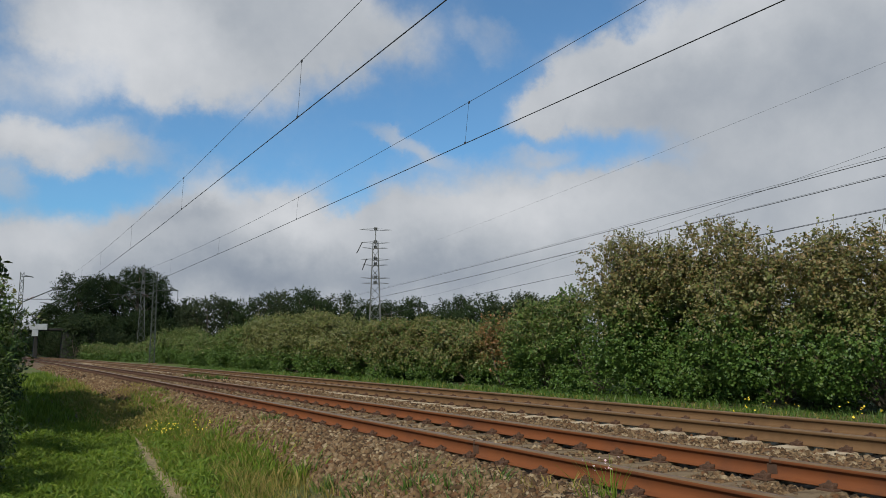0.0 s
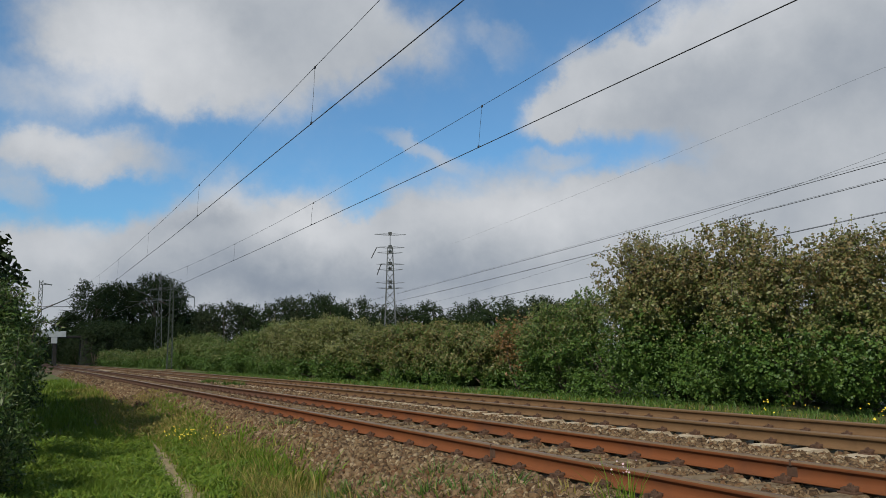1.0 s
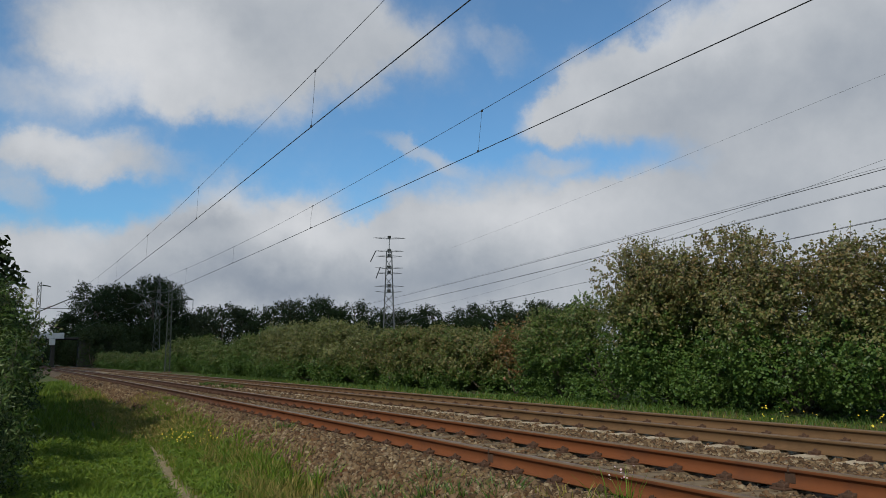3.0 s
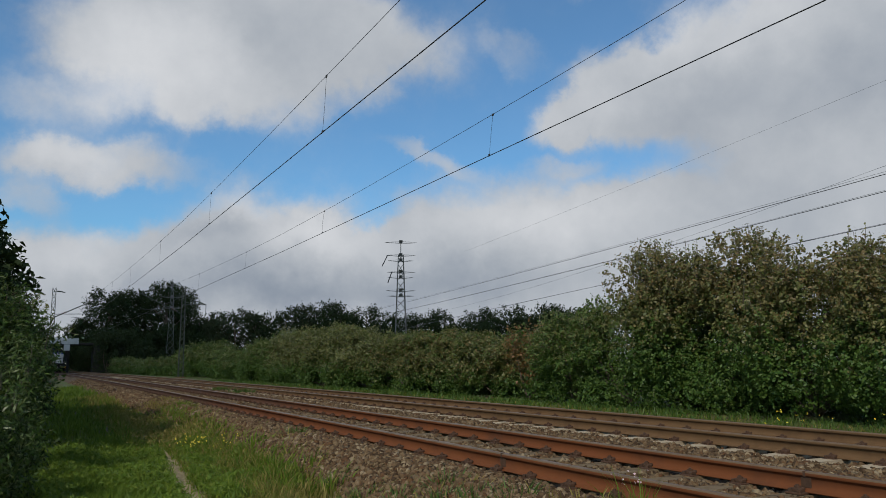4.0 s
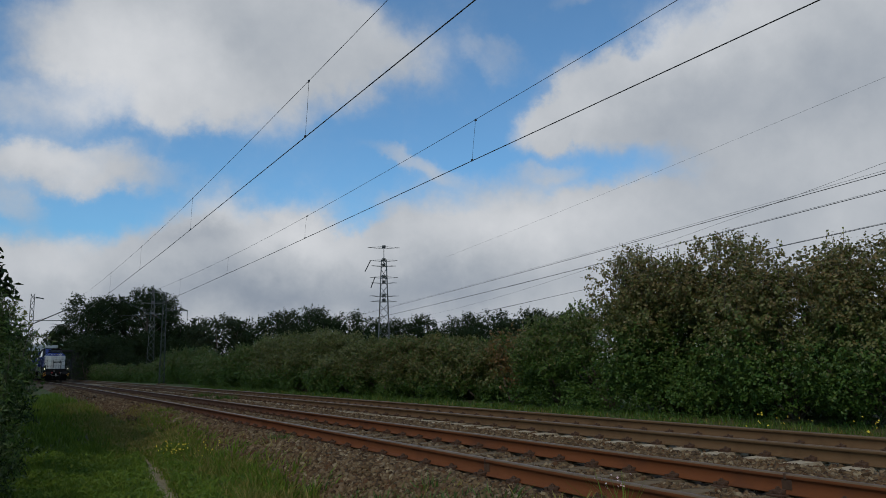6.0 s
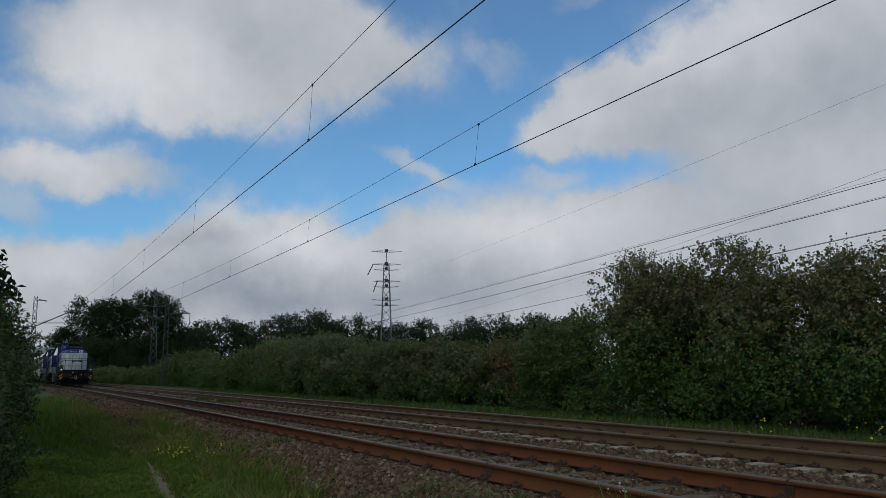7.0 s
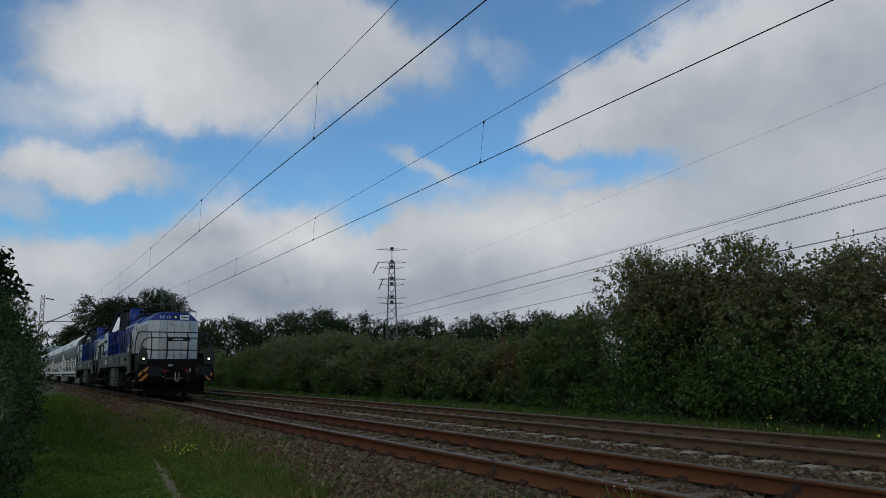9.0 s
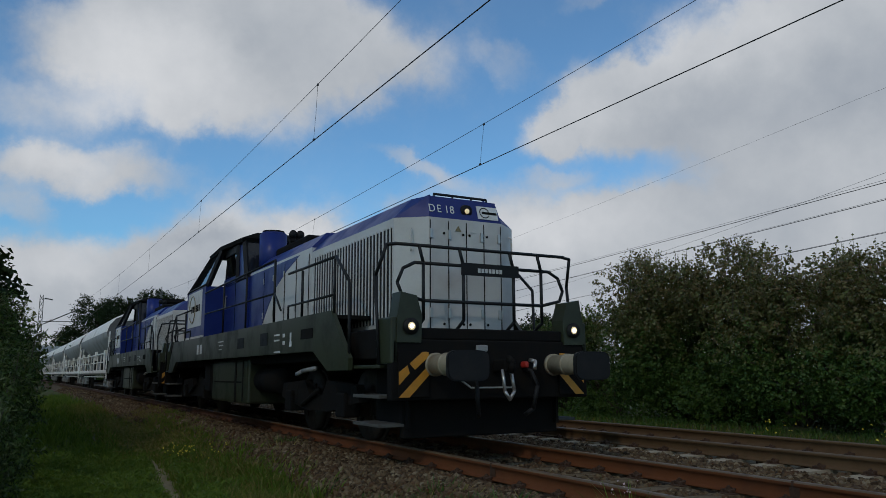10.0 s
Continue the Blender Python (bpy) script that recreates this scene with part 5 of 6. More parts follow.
            bm = pipe(bmesh.new(), [(s * 1.48, end + d * 1.22, 1.05), (s * 1.48, end + d * 1.26, 2.16), (s * 1.48, end + d * 1.76, 2.55), (s * 1.48, end + d * 3.9, 2.55)], 0.022)
            part("handrail", bm, HANDRAIL, thing)
            bm = pipe(bmesh.new(), [(s * 1.48, end + d * 1.80, 1.75), (s * 1.48, end + d * 1.80, 2.52)], 0.022)
            pipe(bm, [(s * 1.48, end + d * 1.80, 2.02), (s * 1.48, end + d * 3.9, 2.02), (s * 1.48, end + d * 3.9, 1.75)], 0.018)
            pipe(bm, [(s * 1.48, end + d * 3.2, 1.75), (s * 1.48, end + d * 3.2, 2.52)], 0.022)
            part("handrail", bm, HANDRAIL, thing)
            # coupling hoses
            bm = pipe(bmesh.new(), [(s * 0.42, end - d * 0.02, 0.98), (s * 0.42, end - d * 0.16, 0.96), (s * 0.44, end - d * 0.26, 0.78), (s * 0.40, end - d * 0.22, 0.50), (s * 0.34, end - d * 0.12, 0.42)], 0.028)
            h0 = part("brake_hose", bm, BLACK, thing)
            part("hose_tap", pipe(bmesh.new(), [(s * 0.50, end - d * 0.03, 1.10), (s * 0.50, end - d * 0.14, 1.08), (s * 0.47, end - d * 0.17, 0.98)], 0.026), BARE if s > 0 else RED, h0)
            part("hose_valve", box(bmesh.new(), s * 0.38 - 0.03, s * 0.38 + 0.03, min(end - d * 0.14, end - d * 0.02), max(end - d * 0.14, end - d * 0.02), 1.0, 1.08, 0.02), RED, h0)
        # front rail with a plate, on four posts
        y = end + d * 0.24
        loop = [(-1.02, y, 2.30), (-1.18, y, 2.22), (-1.26, y, 2.04), (-1.20, y, 1.90), (-0.90, y, 1.83), (0.90, y, 1.83), (1.20, y, 1.90), (1.26, y, 2.04), (1.18, y, 2.22), (1.02, y, 2.30), (-1.02, y, 2.30)]
        fr = part("end_railing", pipe(bmesh.new(), loop, 0.022), HANDRAIL, thing, "dark tubular end railing")
        part("top_bar", pipe(bmesh.new(), [(-1.30, y, 2.52), (1.30, y, 2.52)], 0.022), HANDRAIL, fr)
        for x in (-0.90, -0.32, 0.45, 0.90):
            part("post", pipe(bmesh.new(), [(x, y + d * 0.2, 1.48), (x, y, 1.60), (x, y, 2.30), (x - 0.06, y, 2.52)], 0.022), HANDRAIL, fr)
        pl = part("name_plate", box(bmesh.new(), -0.36, 0.52, min(y - d * 0.03, y - d * 0.005), max(y - d * 0.03, y - d * 0.005), 2.18, 2.34, 0.004), BLACK, fr, "black plate with raised grey marks")
        for k in range(7):
            x = -0.12 + 0.055 * k
            part("mark", box(bmesh.new(), x, x + 0.04, min(y - d * 0.034, y - d * 0.03), max(y - d * 0.034, y - d * 0.03), 2.22, 2.275), SILVER, pl)
        bm = bmesh.new()
        box(bm, -0.06, 0.06, min(end - d * 0.30, end), max(end - d * 0.30, end), 0.95, 1.10, 0.02)
        pipe(bm, [(0, end - d * 0.28, 1.12), (0.0, end - d * 0.38, 1.06), (0, end - d * 0.34, 0.94)], 0.04)
        hook = part("coupling_hook", bm, UNDER, thing)
        part("headstock_socket", box(bmesh.new(), -0.30, -0.14, min(end - d * 0.05, end), max(end - d * 0.05, end), 1.20, 1.28, 0.015), HOPPER_LOW, thing)
        part("uncoupling_bar", pipe(bmesh.new(), [(-0.55, end - d * 0.05, 0.86), (-0.40, end - d * 0.06, 0.76), (0.25, end - d * 0.06, 0.76)], 0.012, 6), BARE, thing)
        part("screw_coupling", pipe(bmesh.new(), [(-0.06, end - d * 0.24, 0.98), (-0.07, end - d * 0.30, 0.72), (0.0, end - d * 0.30, 0.62), (0.07, end - d * 0.30, 0.72), (0.06, end - d * 0.24, 0.98)], 0.022), BARE, hook)
        bm = box(bmesh.new(), -1.15, 1.15, min(end + d * 0.3, end + d * 0.4), max(end + d * 0.3, end + d * 0.4), 0.16, 0.66, 0.02)
        part("rail_guard", bm, UNDER, thing)

    # long hood: radiator module, then the taller engine module
    def hood(name, y0, y1, low, shoulder, roof, front_cut, label):
        cut = 0.30 if front_cut else 0.0
        half_f = 0.575 if front_cut else 0.95
        ring = lambda z, w, wf, a: [(-wf, y0 + a, z), (wf, y0 + a, z), (w, y0 + a + cut, z), (w, y1, z), (-w, y1, z), (-w, y0 + a + cut, z)]
        if not front_cut:
            ring = lambda z, w, wf, a: [(-w, y0 + a, z), (0, y0 + a, z), (w, y0 + a, z), (w, y1, z), (0, y1, z), (-w, y1, z)]
        bm = loft(bmesh.new(), [ring(low, 0.95, half_f, 0), ring(shoulder, 0.95, half_f, 0), ring(roof, 0.64, 0.53, 0.10), ring(roof + 0.02, 0.46, 0.44, 0.16)], [0, 1, 1])
        return part(name, bm, [SILVER, BLUE], thing, label)

    h1 = hood("front_hood", 0.70, 4.36, 1.46, 3.01, 3.32, True, "silver radiator hood with blue chamfered roof")
    h2 = hood("engine_hood", 4.37, 8.4, 1.70, 3.10, 3.40, False, "silver engine hood with blue chamfered roof")
    for s in (-1, 1):
        # grille: a black panel stands in for the shaded recess between the bars
        g = part("grille", box(bmesh.new(), s * 0.945 - 0.012, s * 0.953 + 0.012, 1.06, 4.22, 1.60, 2.88), BLACK, h1, "black panel for the shaded recess behind silver bars")
        sl = box(bmesh.new(), -0.005, 0.005, -0.019, 0.019, 0, 1.30, 0.002)
        first = part("slat", sl, SILVER, g)
        first.location = (s * 0.963, 1.10, 1.60)
        for k in range(1, 27):
            o = new("slat", first.data)
            o.parent = g
            o.location = (s * 0.963, 1.10 + 0.118 * k, 1.60)
        # blue sweep on the engine hood and its doors
        sweep = [(7.62, 1.74), (7.2, 2.05), (6.9, 2.30), (6.43, 2.60), (5.8, 2.84), (4.98, 3.05), (8.39, 3.05), (8.39, 1.74)]
        part("blue_sweep", prism(bmesh.new(), sweep, "x", s * 0.950, s * 0.956), BLUE, h2, "blue paint sweep")
        for k, y in enumerate((4.45, 5.15, 5.85, 6.55, 7.25)):
            part("door_seam", box(bmesh.new(), s * 0.957 - 0.004, s * 0.957 + 0.004, y, y + 0.015, 1.78, 3.0), UNDER, h2)
            for z in (2.05, 2.75):
                part("hinge", box(bmesh.new(), s * 0.96 - 0.012, s * 0.96 + 0.012, y + 0.02, y + 0.06, z, z + 0.12, 0.004), BARE, h2)
        part("corner_handle", pipe(bmesh.new(), [(s * 0.78, 0.83, 2.55), (s * 0.80, 0.79, 2.57), (s * 0.80, 0.79, 2.83), (s * 0.78, 0.83, 2.85)], 0.012, 6), SILVER, h1)
        # walkway rail beside the cab
        bm = pipe(bmesh.new(), [(s * 1.48, 4.7, 1.75), (s * 1.48, 4.7, 2.88), (s * 1.48, 10.42, 2.84)], 0.022)
        part("handrail", bm, HANDRAIL, thing)
        bm = pipe(bmesh.new(), [(s * 1.48, 4.3, 1.98), (s * 1.48, 4.7, 2.30), (s * 1.48, 10.4, 2.34)], 0.018)
        part("handrail", bm, HANDRAIL, thing)
        for y in (6.6, 8.5):
            part("handrail_post", pipe(bmesh.new(), [(s * 1.48, y, 1.75), (s * 1.48, y, 2.86)], 0.02), HANDRAIL, thing)
        part("roof_edge", pipe(bmesh.new(), [(s * 0.44, 0.95, 3.36), (s * 0.44, 4.2, 3.36)], 0.02, 6), BLUE, h1)
    # front doors of the hood
    for x in (-0.56, -0.28, 0.0, 0.28, 0.555):
        part("door_seam", box(bmesh.new(), x - 0.006, x + 0.006, 0.694, 0.70, 1.52, 2.97), UNDER, h1)
    for x in (-0.54, -0.26, 0.25, 0.53):
        for z in (1.66, 2.72):
            part("hinge", box(bmesh.new(), x - 0.03, x + 0.015, 0.68, 0.70, z, z + 0.13, 0.006), BARE, h1)
    for x in (-0.35, -0.05, 0.05, 0.33):
        for z in (1.58, 2.80):
            bm = bmesh.new()
            bar(bm, (x, 0.692, z), (x, 0.70, z), 0.018, 8)
            part("latch", bm, UNDER, h1)
    for x in (-0.13, 0.10):
        part("warning_mark", prism(bmesh.new(), [(x - 0.05, 2.84), (x + 0.05, 2.84), (x, 2.92)], "y", 0.693, 0.697), GOLD if x < 0 else SILVER, h1)
    tilt = Matrix.Translation((0, 0.724, 3.06)) @ pose(0, 0, 0, 90 - 16, 0, 0)
    for sign, x in (("D", -0.515), ("E", -0.405), ("1", -0.285), ("8", -0.205)):
        lettering(sign, 0.165, WHITE, h1, tilt @ pose(x, 0.025, 0.012) @ Matrix.Diagonal((0.86, 1, 1, 1)))
    lp = part("logo_plate", box(bmesh.new(), -0.165, 0.165, -0.10, 0.10, 0.002, 0.014), WHITE, h1, "white plate with a round mark")
    lp.matrix_basis = tilt @ pose(0.365, 0.085, 0.002)
    ring_bm = bmesh.new()
    for k in range(20):
        a, b = 2 * math.pi * k / 22, 2 * math.pi * (k + 1) / 22
        bar(ring_bm, (-0.05 + 0.075 * math.cos(a), 0.075 * math.sin(a), 0.016), (-0.05 + 0.075 * math.cos(b), 0.075 * math.sin(b), 0.016), 0.007, 4)
    part("logo_ring", ring_bm, UNDER, lp)
    part("logo_bar", box(bmesh.new(), -0.09, 0.15, -0.018, 0.018, 0.014, 0.018), UNDER, lp)
    bm = bmesh.new()
    bar(bm, (0.02, 0.715, 3.14), (0.02, 0.80, 3.16), 0.085, 20)
    tl = part("top_lamp", bm, BLACK, h1)
    bm = bmesh.new()
    bar(bm, (0.02, 0.700, 3.14), (0.02, 0.716, 3.14), 0.034, 16)
    part("lamp_glass", bm, LAMP_DIM, tl, "faintly lit top headlamp")
    bm = pipe(bmesh.new(), [(-0.44, 0.82, 3.36), (0.40, 0.82, 3.36)], 0.018, 6)
    for x in (-0.44, -0.15, 0.15, 0.40):
        bar(bm, (x, 0.82, 3.30), (x, 0.82, 3.36), 0.014, 6)
    part("roof_rail", bm, HANDRAIL, h1)

    # cab: narrow forward half with doors to the walkways, full-width rear, sloping panes
    cab = part("cab", loft(bmesh.new(), [
        [(-1.02, 8.40, 1.74), (1.02, 8.40, 1.74), (1.02, 10.5, 1.74), (1.47, 10.5, 1.74), (1.47, 12.75, 1.74), (-1.47, 12.75, 1.74), (-1.47, 10.5, 1.74), (-1.02, 10.5, 1.74)],
        [(-1.02, 8.40, 3.02), (1.02, 8.40, 3.02), (1.02, 10.5, 3.02), (1.47, 10.5, 3.02), (1.47, 12.75, 3.02), (-1.47, 12.75, 3.02), (-1.47, 10.5, 3.02), (-1.02, 10.5, 3.02)]]), BLUE, thing, "blue driver's cab")
    top = 3.92
    for s in (-1, 1):      # pillars of the glazed upper half
        for (x0, y0), (x1, y1) in (((1.00, 8.45), (0.95, 8.95)), ((1.00, 9.25), (0.98, 9.35)), ((1.42, 10.55), (1.10, 10.45)), ((1.44, 12.70), (1.08, 11.55))):
            part("pillar", bar(bmesh.new(), (s * x0, y0, 3.0), (s * x1, y1, top), 0.07, 4), BLACK, cab)
        part("pillar", bar(bmesh.new(), (s * 1.0, 8.45, 3.03), (s * 1.0, 10.5, 3.03), 0.05, 4), BLACK, cab)
        part("pillar", bar(bmesh.new(), (s * 1.44, 10.5, 3.05), (s * 1.44, 12.7, 3.05), 0.05, 4), BLACK, cab)
        part("pillar", bar(bmesh.new(), (s * 1.43, 11.9, 3.05), (s * 1.09, 11.0, top), 0.035, 4), BLACK, cab)
        part("pillar", bar(bmesh.new(), (s * 1.43, 12.3, 3.05), (s * 1.09, 11.3, top), 0.025, 4), BLACK, cab)
    for s in (-1, 1):
        bm = bmesh.new()
        q = [bm.verts.new(c) for c in ((s * 1.425, 10.6, 3.05), (s * 1.425, 12.65, 3.05), (s * 1.09, 11.5, top), (s * 1.10, 10.5, top))]
        bm.faces.new(q)
        part("side_pane", bm, DARK_PANE if s < 0 else GLASS, cab)
        bm = bmesh.new()
        q = [bm.verts.new(c) for c in ((s * 1.0, 8.45, 3.03), (s * 1.0, 9.25, 3.03), (s * 0.98, 9.35, top), (s * 0.95, 8.95, top))]
        bm.faces.new(q)
        part("door_panel", bm, BLUE, cab)
        bm = bmesh.new()
        q = [bm.verts.new(c) for c in ((s * 1.0, 9.4, 3.16), (s * 1.02, 10.5, 3.16), (s * 1.0, 10.45, top - 0.18), (s * 0.98, 9.4, top - 0.18))]
        bm.faces.new(q)
        part("door_pane", bm, GLASS, cab)
        part("window_frame", box(bmesh.new(), s * 1.0 - 0.03, s * 1.0 + 0.03, 9.3, 10.5, top - 0.20, top - 0.02), BLACK, cab)
        part("window_frame", box(bmesh.new(), s * 1.01 - 0.03, s * 1.01 + 0.03, 9.3, 10.5, 3.0, 3.17), BLUE, cab)
        part("driver_seat", box(bmesh.new(), s * 0.55 - 0.25, s * 0.55 + 0.25, 10.9, 11.15, 3.0, 3.5, 0.06), BLACK, cab)
        lg = part("logo_panel", box(bmesh.new(), s * 1.474 - 0.006, s * 1.474 + 0.006, 10.85, 12.55, 2.10, 2.98), WHITE, cab, "white side panel with a round mark")
        rb = bmesh.new()
        for k in range(20):
            a, b = 2 * math.pi * k / 22, 2 * math.pi * (k + 1) / 22
            bar(rb, (s * 1.484, 11.95 + 0.36 * math.cos(a), 2.55 + 0.34 * math.sin(a)), (s * 1.484, 11.95 + 0.36 * math.cos(b), 2.55 + 0.34 * math.sin(b)), 0.014, 4)
        part("logo_ring", rb, GOLD, lg)
        for k in range(6):
            part("mark", box(bmesh.new(), s * 1.484 - 0.003, s * 1.484 + 0.003, 11.05 + 0.18 * k, 11.17 + 0.18 * k, 2.47, 2.63), UNDER, lg)
        part("door_handle", pipe(bmesh.new(), [(s * 1.06, 10.2, 2.45), (s * 1.07, 10.2, 2.75), (s * 1.07, 10.05, 2.75)], 0.02, 6), BARE, cab)
        part("door_seam", box(bmesh.new(), s * 1.023 - 0.004, s * 1.023 + 0.004, 9.4, 9.42, 1.76, 3.0), UNDER, cab)
        part("silver_band", box(bmesh.new(), s * 1.475 - 0.004, s * 1.475 + 0.004, 10.52, 12.74, 1.76, 1.86), SILVER, cab)
    roof = loft(bmesh.new(), [
        [(-1.02, 8.9, top - 0.03), (1.02, 8.9, top - 0.03), (1.16, 10.4, top - 0.03), (1.14, 11.7, top - 0.08), (-1.14, 11.7, top - 0.08), (-1.16, 10.4, top - 0.03)],
        [(-1.04, 8.85, top + 0.06), (1.04, 8.85, top + 0.06), (1.18, 10.4, top + 0.06), (1.16, 11.75, top), (-1.16, 11.75, top), (-1.18, 10.4, top + 0.06)],
        [(-0.70, 8.9, top + 0.20), (0.70, 8.9, top + 0.20), (0.80, 10.4, top + 0.26), (0.75, 11.3, top + 0.18), (-0.75, 11.3, top + 0.18), (-0.80, 10.4, top + 0.26)]])
    part("cab_roof", roof, UNDER, cab, "dark cab roof")
    bm = bmesh.new()
    q = [bm.verts.new(c) for c in ((-1.42, 12.72, 3.05), (1.42, 12.72, 3.05), (1.07, 11.6, top), (-1.07, 11.6, top))]
    bm.faces.new(q)
    part("rear_window", bm, GLASS, cab)
    bm = prism(bmesh.new(), [(8.42, 3.02), (8.50, 3.02), (9.0, top), (8.92, top)], "x", -0.97, 0.97)
    part("front_window", bm, DARK_PANE, cab, "front glazing, near-black for the unlit cab inside")
    # exhaust tower, horns
    bm = bmesh.new()
    bar(bm, (-0.50, 8.28, 3.0), (-0.50, 8.28, 3.98), 0.30, 28)
    bar(bm, (-0.50, 8.28, 3.98), (-0.50, 8.28, 4.02), 0.30, 28, 0.26)
    tw = part("exhaust_tower", bm, BLUE, thing, "round blue exhaust tower")
    bm = bmesh.new()
    bar(bm, (-0.50, 8.28, 4.0), (-0.50, 8.28, 4.06), 0.24, 24)
    part("tower_cap", bm, UNDER, tw)
    for k, x in enumerate((-0.45, -0.30)):
        bm = bmesh.new()
        bar(bm, (x, 7.25, 3.80), (x, 7.0, 3.80), 0.03, 12, 0.09)
        bar(bm, (x, 7.25, 3.42), (x, 7.25, 3.82), 0.02, 6)
        part("horn", bm, BLACK, thing)
    part("engine_roof_box", box(bmesh.new(), -0.52, 0.52, 5.9, 8.0, 3.44, 3.62, 0.05), UNDER, h2)
    # short hood behind the cab
    hr = part("rear_hood", loft(bmesh.new(), [
        [(-0.95, 12.76, 1.6), (0.95, 12.76, 1.6), (0.95, 15.0, 1.6), (0.55, 15.3, 1.6), (-0.55, 15.3, 1.6), (-0.95, 15.0, 1.6)],
        [(-0.95, 12.76, 2.75), (0.95, 12.76, 2.75), (0.95, 15.0, 2.65), (0.55, 15.3, 2.62), (-0.55, 15.3, 2.62), (-0.95, 15.0, 2.65)],
        [(-0.55, 12.76, 3.0), (0.55, 12.76, 3.0), (0.5, 14.9, 2.88), (0.45, 15.15, 2.85), (-0.45, 15.15, 2.85), (-0.5, 14.9, 2.88)]], [0, 1]), [SILVER, BLUE], thing, "silver short hood with blue roof")
    # running gear
    bogie(thing, 3.35, 2.4, 0.5, UNDER)
    bogie(thing, 12.65, 2.4, 0.5, UNDER)
    for y in (2.15, 4.55, 11.45, 13.85):
        wheelset(thing, y)
    bm = box(bmesh.new(), -1.36, 1.36, 6.75, 9.9, 0.36, 1.22, 0.05)
    tk = part("fuel_tank", bm, FRAME, thing, "olive-grey fuel tank")
    for s in (-1, 1):
        part("tank_seam", box(bmesh.new(), s * 1.366 - 0.008, s * 1.366 + 0.008, 7.62, 7.74, 0.37, 1.21), UNDER, tk)
        # near-black drum added to fill the shaded gap ahead of the tank
        part("air_reservoir", bar(bmesh.new(), (s * 1.02, 5.35, 0.82), (s * 1.02, 6.7, 0.82), 0.24, 16), UNDER, thing)
        for y in (7.1, 9.85):
            part("tank_strap", box(bmesh.new(), s * 1.362 - 0.01, s * 1.362 + 0.01, y - 0.03, y + 0.03, 0.40, 1.20), UNDER, tk)
        part("tank_rail", box(bmesh.new(), s * 1.364 - 0.008, s * 1.364 + 0.008, 7.2, 9.6, 0.76, 0.79), UNDER, tk)
        part("air_pipe", pipe(bmesh.new(), [(s * 1.30, 3.0, 1.02), (s * 1.34, 3.5, 0.98), (s * 1.34, 3.8, 0.93)], 0.036), HOPPER_LOW, thing)
        part("equipment_box", box(bmesh.new(), s * 1.20 - 0.15, s * 1.20 + 0.15, 10.15, 10.75, 0.55, 1.2, 0.03), UNDER, thing)
    return thing


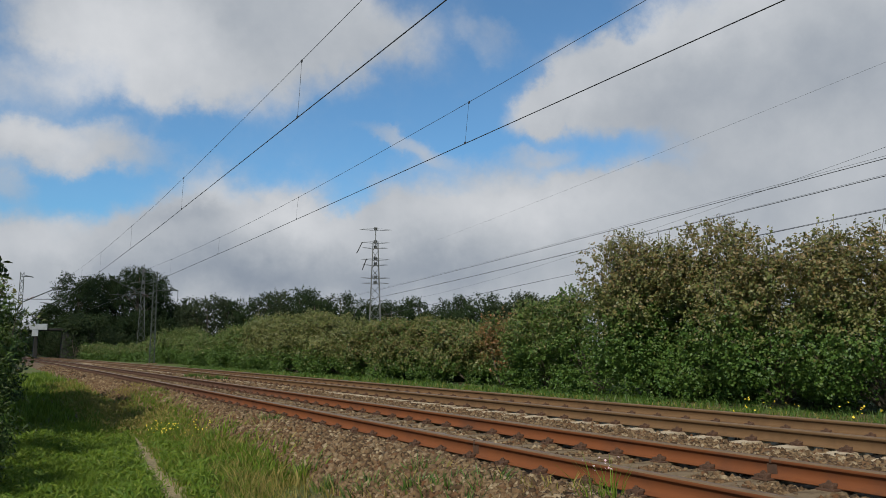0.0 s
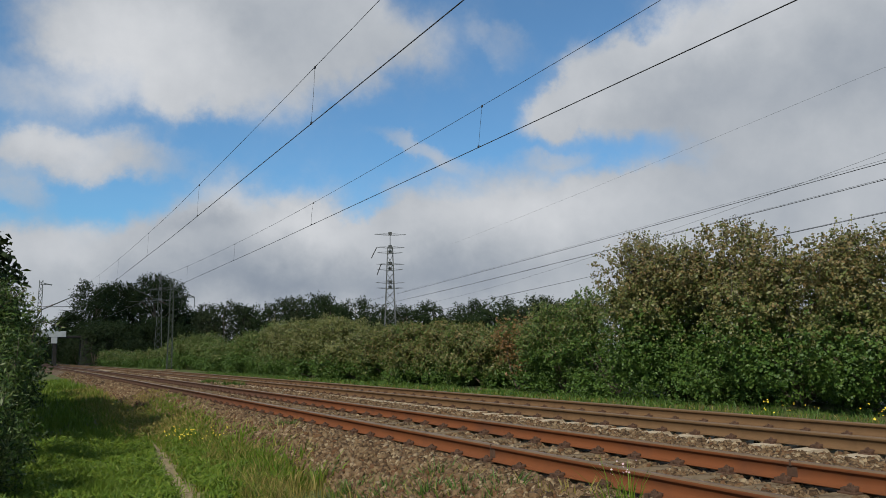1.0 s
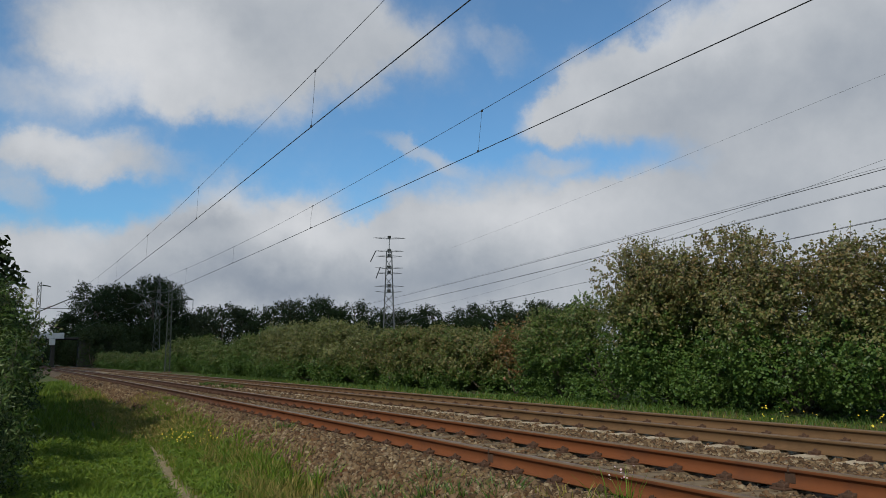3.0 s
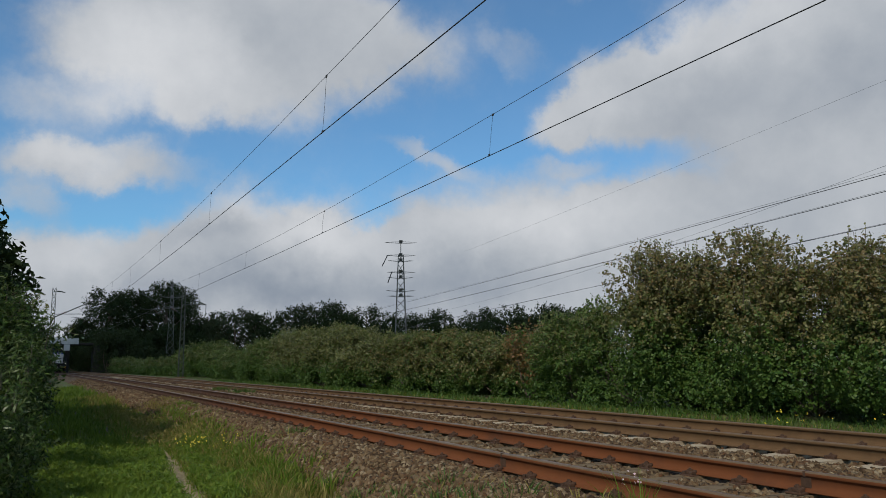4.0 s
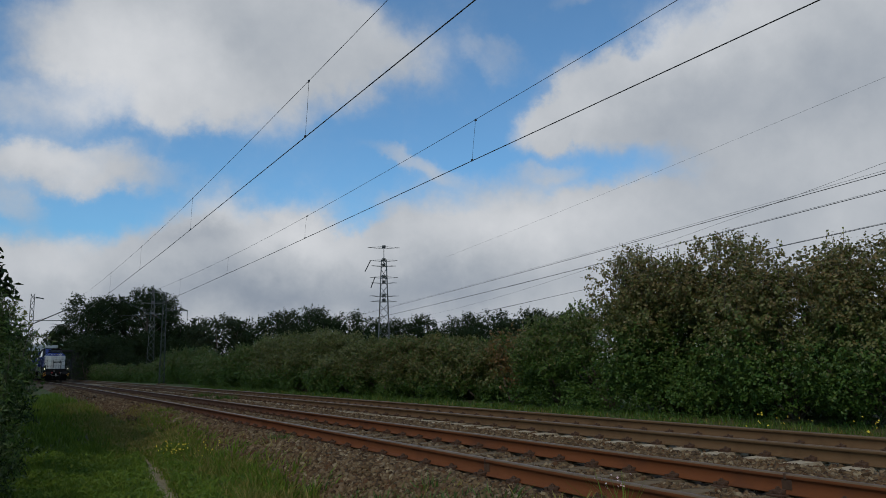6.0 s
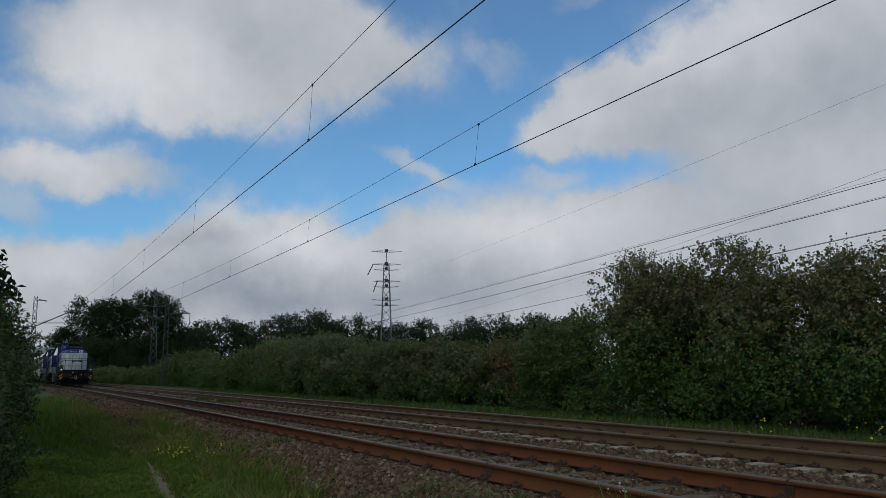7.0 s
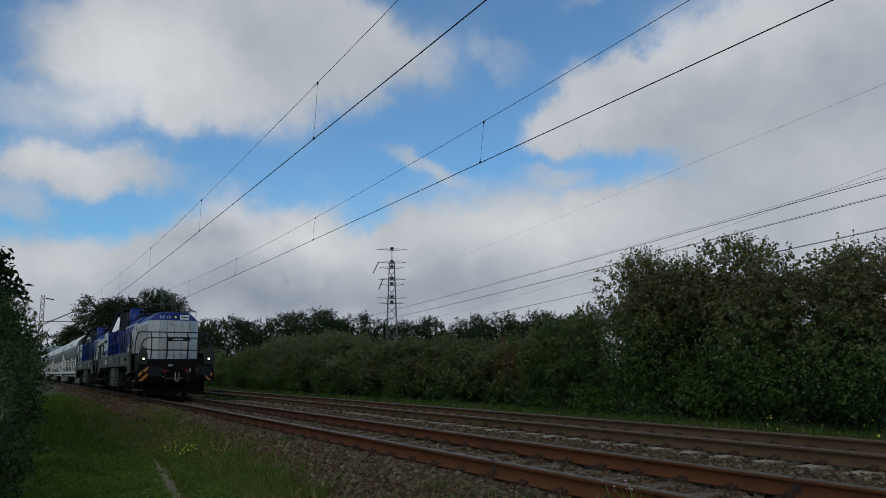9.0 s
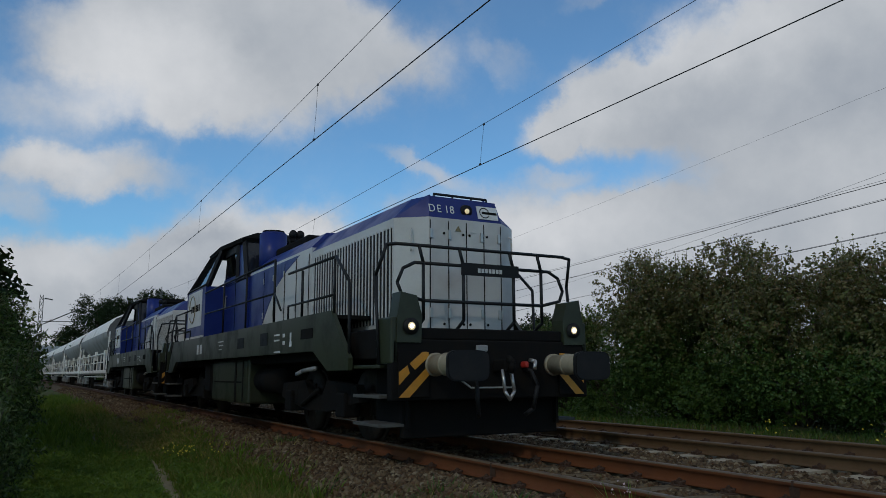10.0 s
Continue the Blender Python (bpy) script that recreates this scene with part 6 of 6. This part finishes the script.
def hopper():
    """Covered hopper wagon with a curved roof; y runs back from its front buffers."""
    thing = tagged(new("hopper_wagon"), "white and grey covered hopper wagon with a curved roof", "freight wagon", "hopper wagons of the train")
    L = 19.0
    # bulging body: white above, shade tinted grey below, pinched towards both ends
    half = ((0.0, 4.16), (0.52, 4.10), (0.98, 3.88), (1.28, 3.52), (1.42, 3.12), (1.40, 2.72), (1.16, 2.34), (0.80, 1.80))
    outline = list(half) + [(-x, z) for x, z in half[:0:-1]]

    def ring(y, wide, crown, belly):
        lean = 0.45 if y < L / 2 else -0.45
        lean *= max(0.0, 1.0 - min(y, L - y) / 4.0)
        return [(x * wide, y + lean * (z - 3.0), 3.0 + (z - 3.0) * (crown if z > 3.0 else belly)) for x, z in outline]
    rows = ((1.15, 0.97, 0.93, 0.40), (1.22, 1.0, 1.0, 0.46), (4.4, 1.0, 1.0, 1.0))
    rings = [ring(*q) for q in rows] + [ring(L - q[0], *q[1:]) for q in rows[::-1]]
    bm = loft(bmesh.new(), rings)
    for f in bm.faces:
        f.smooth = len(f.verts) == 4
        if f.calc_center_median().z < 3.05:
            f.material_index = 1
        # end walls darker still: shade under the roof overhang painted in
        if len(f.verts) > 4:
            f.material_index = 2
    part("hopper_body", bm, [HOPPER, HOPPER_LOW, HOPPER_DARK], thing, "white curved roof, bulging sides greyed and ends darkened as shade")
    for s in (-1, 1):
        for k in range(9):
            y = 1.6 + (L - 3.2) * k / 8
            part("post", bar(bmesh.new(), (s * 1.38, y, 1.08), (s * 1.34, y, 2.02), 0.03, 4), HOPPER, thing)
            if k in (0, 3, 6):
                part("brace", bar(bmesh.new(), (s * 1.36, y, 1.12), (s * 1.30, y + 1.5, 2.0), 0.025, 4), HOPPER, thing)
        for k in range(3):
            y = 4.4 + 4.2 * k
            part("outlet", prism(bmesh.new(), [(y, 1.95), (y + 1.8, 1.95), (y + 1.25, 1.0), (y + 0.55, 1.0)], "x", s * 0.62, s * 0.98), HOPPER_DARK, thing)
            part("hand_wheel", bar(bmesh.new(), (s * 1.40, y + 2.4, 1.42), (s * 1.43, y + 2.4, 1.42), 0.19, 14), HOPPER_LOW, thing)
        part("side_sill", box(bmesh.new(), s * 1.38 - 0.05, s * 1.38 + 0.05, 0.3, L - 0.3, 1.00, 1.16, 0.01), HOPPER, thing)
        part("top_rail", box(bmesh.new(), s * 1.40 - 0.03, s * 1.40 + 0.03, 1.1, L - 1.1, 1.98, 2.04, 0.01), HOPPER, thing)
        part("mid_rail", box(bmesh.new(), s * 1.40 - 0.02, s * 1.40 + 0.02, 1.6, L - 1.6, 1.54, 1.59, 0.005), HOPPER, thing)
        for k, (y, w, z0, z1) in enumerate(((2.2, 0.7, 1.7, 2.2), (5.0, 1.1, 1.2, 1.55), (7.4, 0.5, 1.72, 2.25), (9.2, 1.6, 1.2, 1.5), (12.3, 0.8, 1.72, 2.2), (14.6, 1.3, 1.2, 1.6), (16.4, 0.5, 1.7, 2.25))):
            part("discharge_gear", box(bmesh.new(), s * 1.25 - 0.06, s * 1.25 + 0.06, y, y + w, z0, z1, 0.03), HOPPER_LOW if k % 2 else HOPPER, thing)
        part("air_pipe", pipe(bmesh.new(), [(s * 1.20, 3.0, 0.80), (s * 1.20, L - 3.0, 0.80)], 0.04, 6), HOPPER, thing)
        bm = bmesh.new()
        for y in (0.35, 0.75):
            bar(bm, (s * 1.35, y, 0.7), (s * 1.30, y, 3.1), 0.02, 5)
        for k in range(7):
            bar(bm, (s * 1.33, 0.35, 0.8 + 0.33 * k), (s * 1.33, 0.75, 0.8 + 0.33 * k), 0.015, 5)
        part("ladder", bm, HOPPER, thing)
        for q, d in ((0.0, 1), (L, -1)):
            bm = bmesh.new()
            bar(bm, (s * 0.875, q + d * 0.1, 1.04), (s * 0.875, q + d * 0.6, 1.04), 0.12, 12)
            bar(bm, (s * 0.875, q + d * 0.02, 1.04), (s * 0.875, q + d * 0.12, 1.04), 0.22, 14)
            part("buffer", bm, BLACK, thing)
            bm = bmesh.new()
            bar(bm, (s * 1.3, q + d * 0.55, 1.2), (s * 1.2, q + d * 1.3, 2.75), 0.035, 5)
            bar(bm, (s * 1.3, q + d * 1.6, 1.2), (s * 1.2, q + d * 0.9, 2.6), 0.03, 5)
            part("end_brace", bm, HOPPER, thing)
    part("underframe", box(bmesh.new(), -1.1, 1.1, 0.5, L - 0.5, 0.92, 1.18, 0.02), HOPPER_LOW, thing)
    for y in (2.4, L - 2.4):
        bogie(thing, y, 1.8, 0.46, HOPPER_LOW, 1.05)
        for q in (-0.9, 0.9):
            wheelset(thing, y + q, 0.46)
    return thing


first = loco()
second = copy_thing(first, pose(0, 0, 0))
second["label"] = "second blue and silver diesel locomotive, coupled behind the first"
wagon = hopper()
wagons = [wagon] + [copy_thing(wagon, pose(0, 0, 0)) for _ in range(4)]

# where the leading headlamps are along the line
SPEED = 22.9
STATIONS = ((0.0, 237.2), (2.5, 180.0), (4.5, 134.2), (5.5, 111.5), (7.5, 65.6), (8.5, 42.5), (9.0, 31.0), (9.5, 19.35), (9.8, 12.65), (9.9, 10.40), (10.0, 8.15))


def on_line(y, length):
    """Pose of a vehicle whose front is at y."""
    a, b = y + 0.15 * length, y + 0.85 * length
    xa, xb = NEAR_X - float(bend(a)), NEAR_X - float(bend(b))
    turn = math.atan2(xa - xb, b - a)
    return pose(xa - (xb - xa) / (b - a) * (a - y) + 0.0, y, 0, 0, 0, math.degrees(turn))


def motions():
    spin = math.degrees(math.atan2(DRIFT.y, DRIFT.x))
    for_t = lambda t: CLOUD_AT + DRIFT * (-FULL + VEIL * (t - 0.4) / 6.86)      # the edge passes from 0.4 s on
    walk(cloud, [(t, pose(*for_t(t), 0, 0, spin)) for t in (0, 1, 2.5, 4, 5.5, 7, 8.5, 9.5, 10)])
    train = [(first, 0.0, 16.0), (second, 17.08, 16.0)] + [(w, 34.2 - 0.5 + 19.0 * i, 19.0) for i, w in enumerate(wagons)]
    for ob, back, length in train:
        walk(ob, [(t, on_line(y + back, length)) for t, y in STATIONS])
    for ob in (first, second, wagons[0]):      # rolling wheels
        for c in [c for c in ob.children if c.name.startswith("wheelset")]:
            y, r = c.location.y, c.location.z
            walk(c, [(k / 30, pose(0, y, r) @ Matrix.Rotation(-(SPEED * k / 30) / r, 4, "X")) for k in range(0, 301)])


motions()
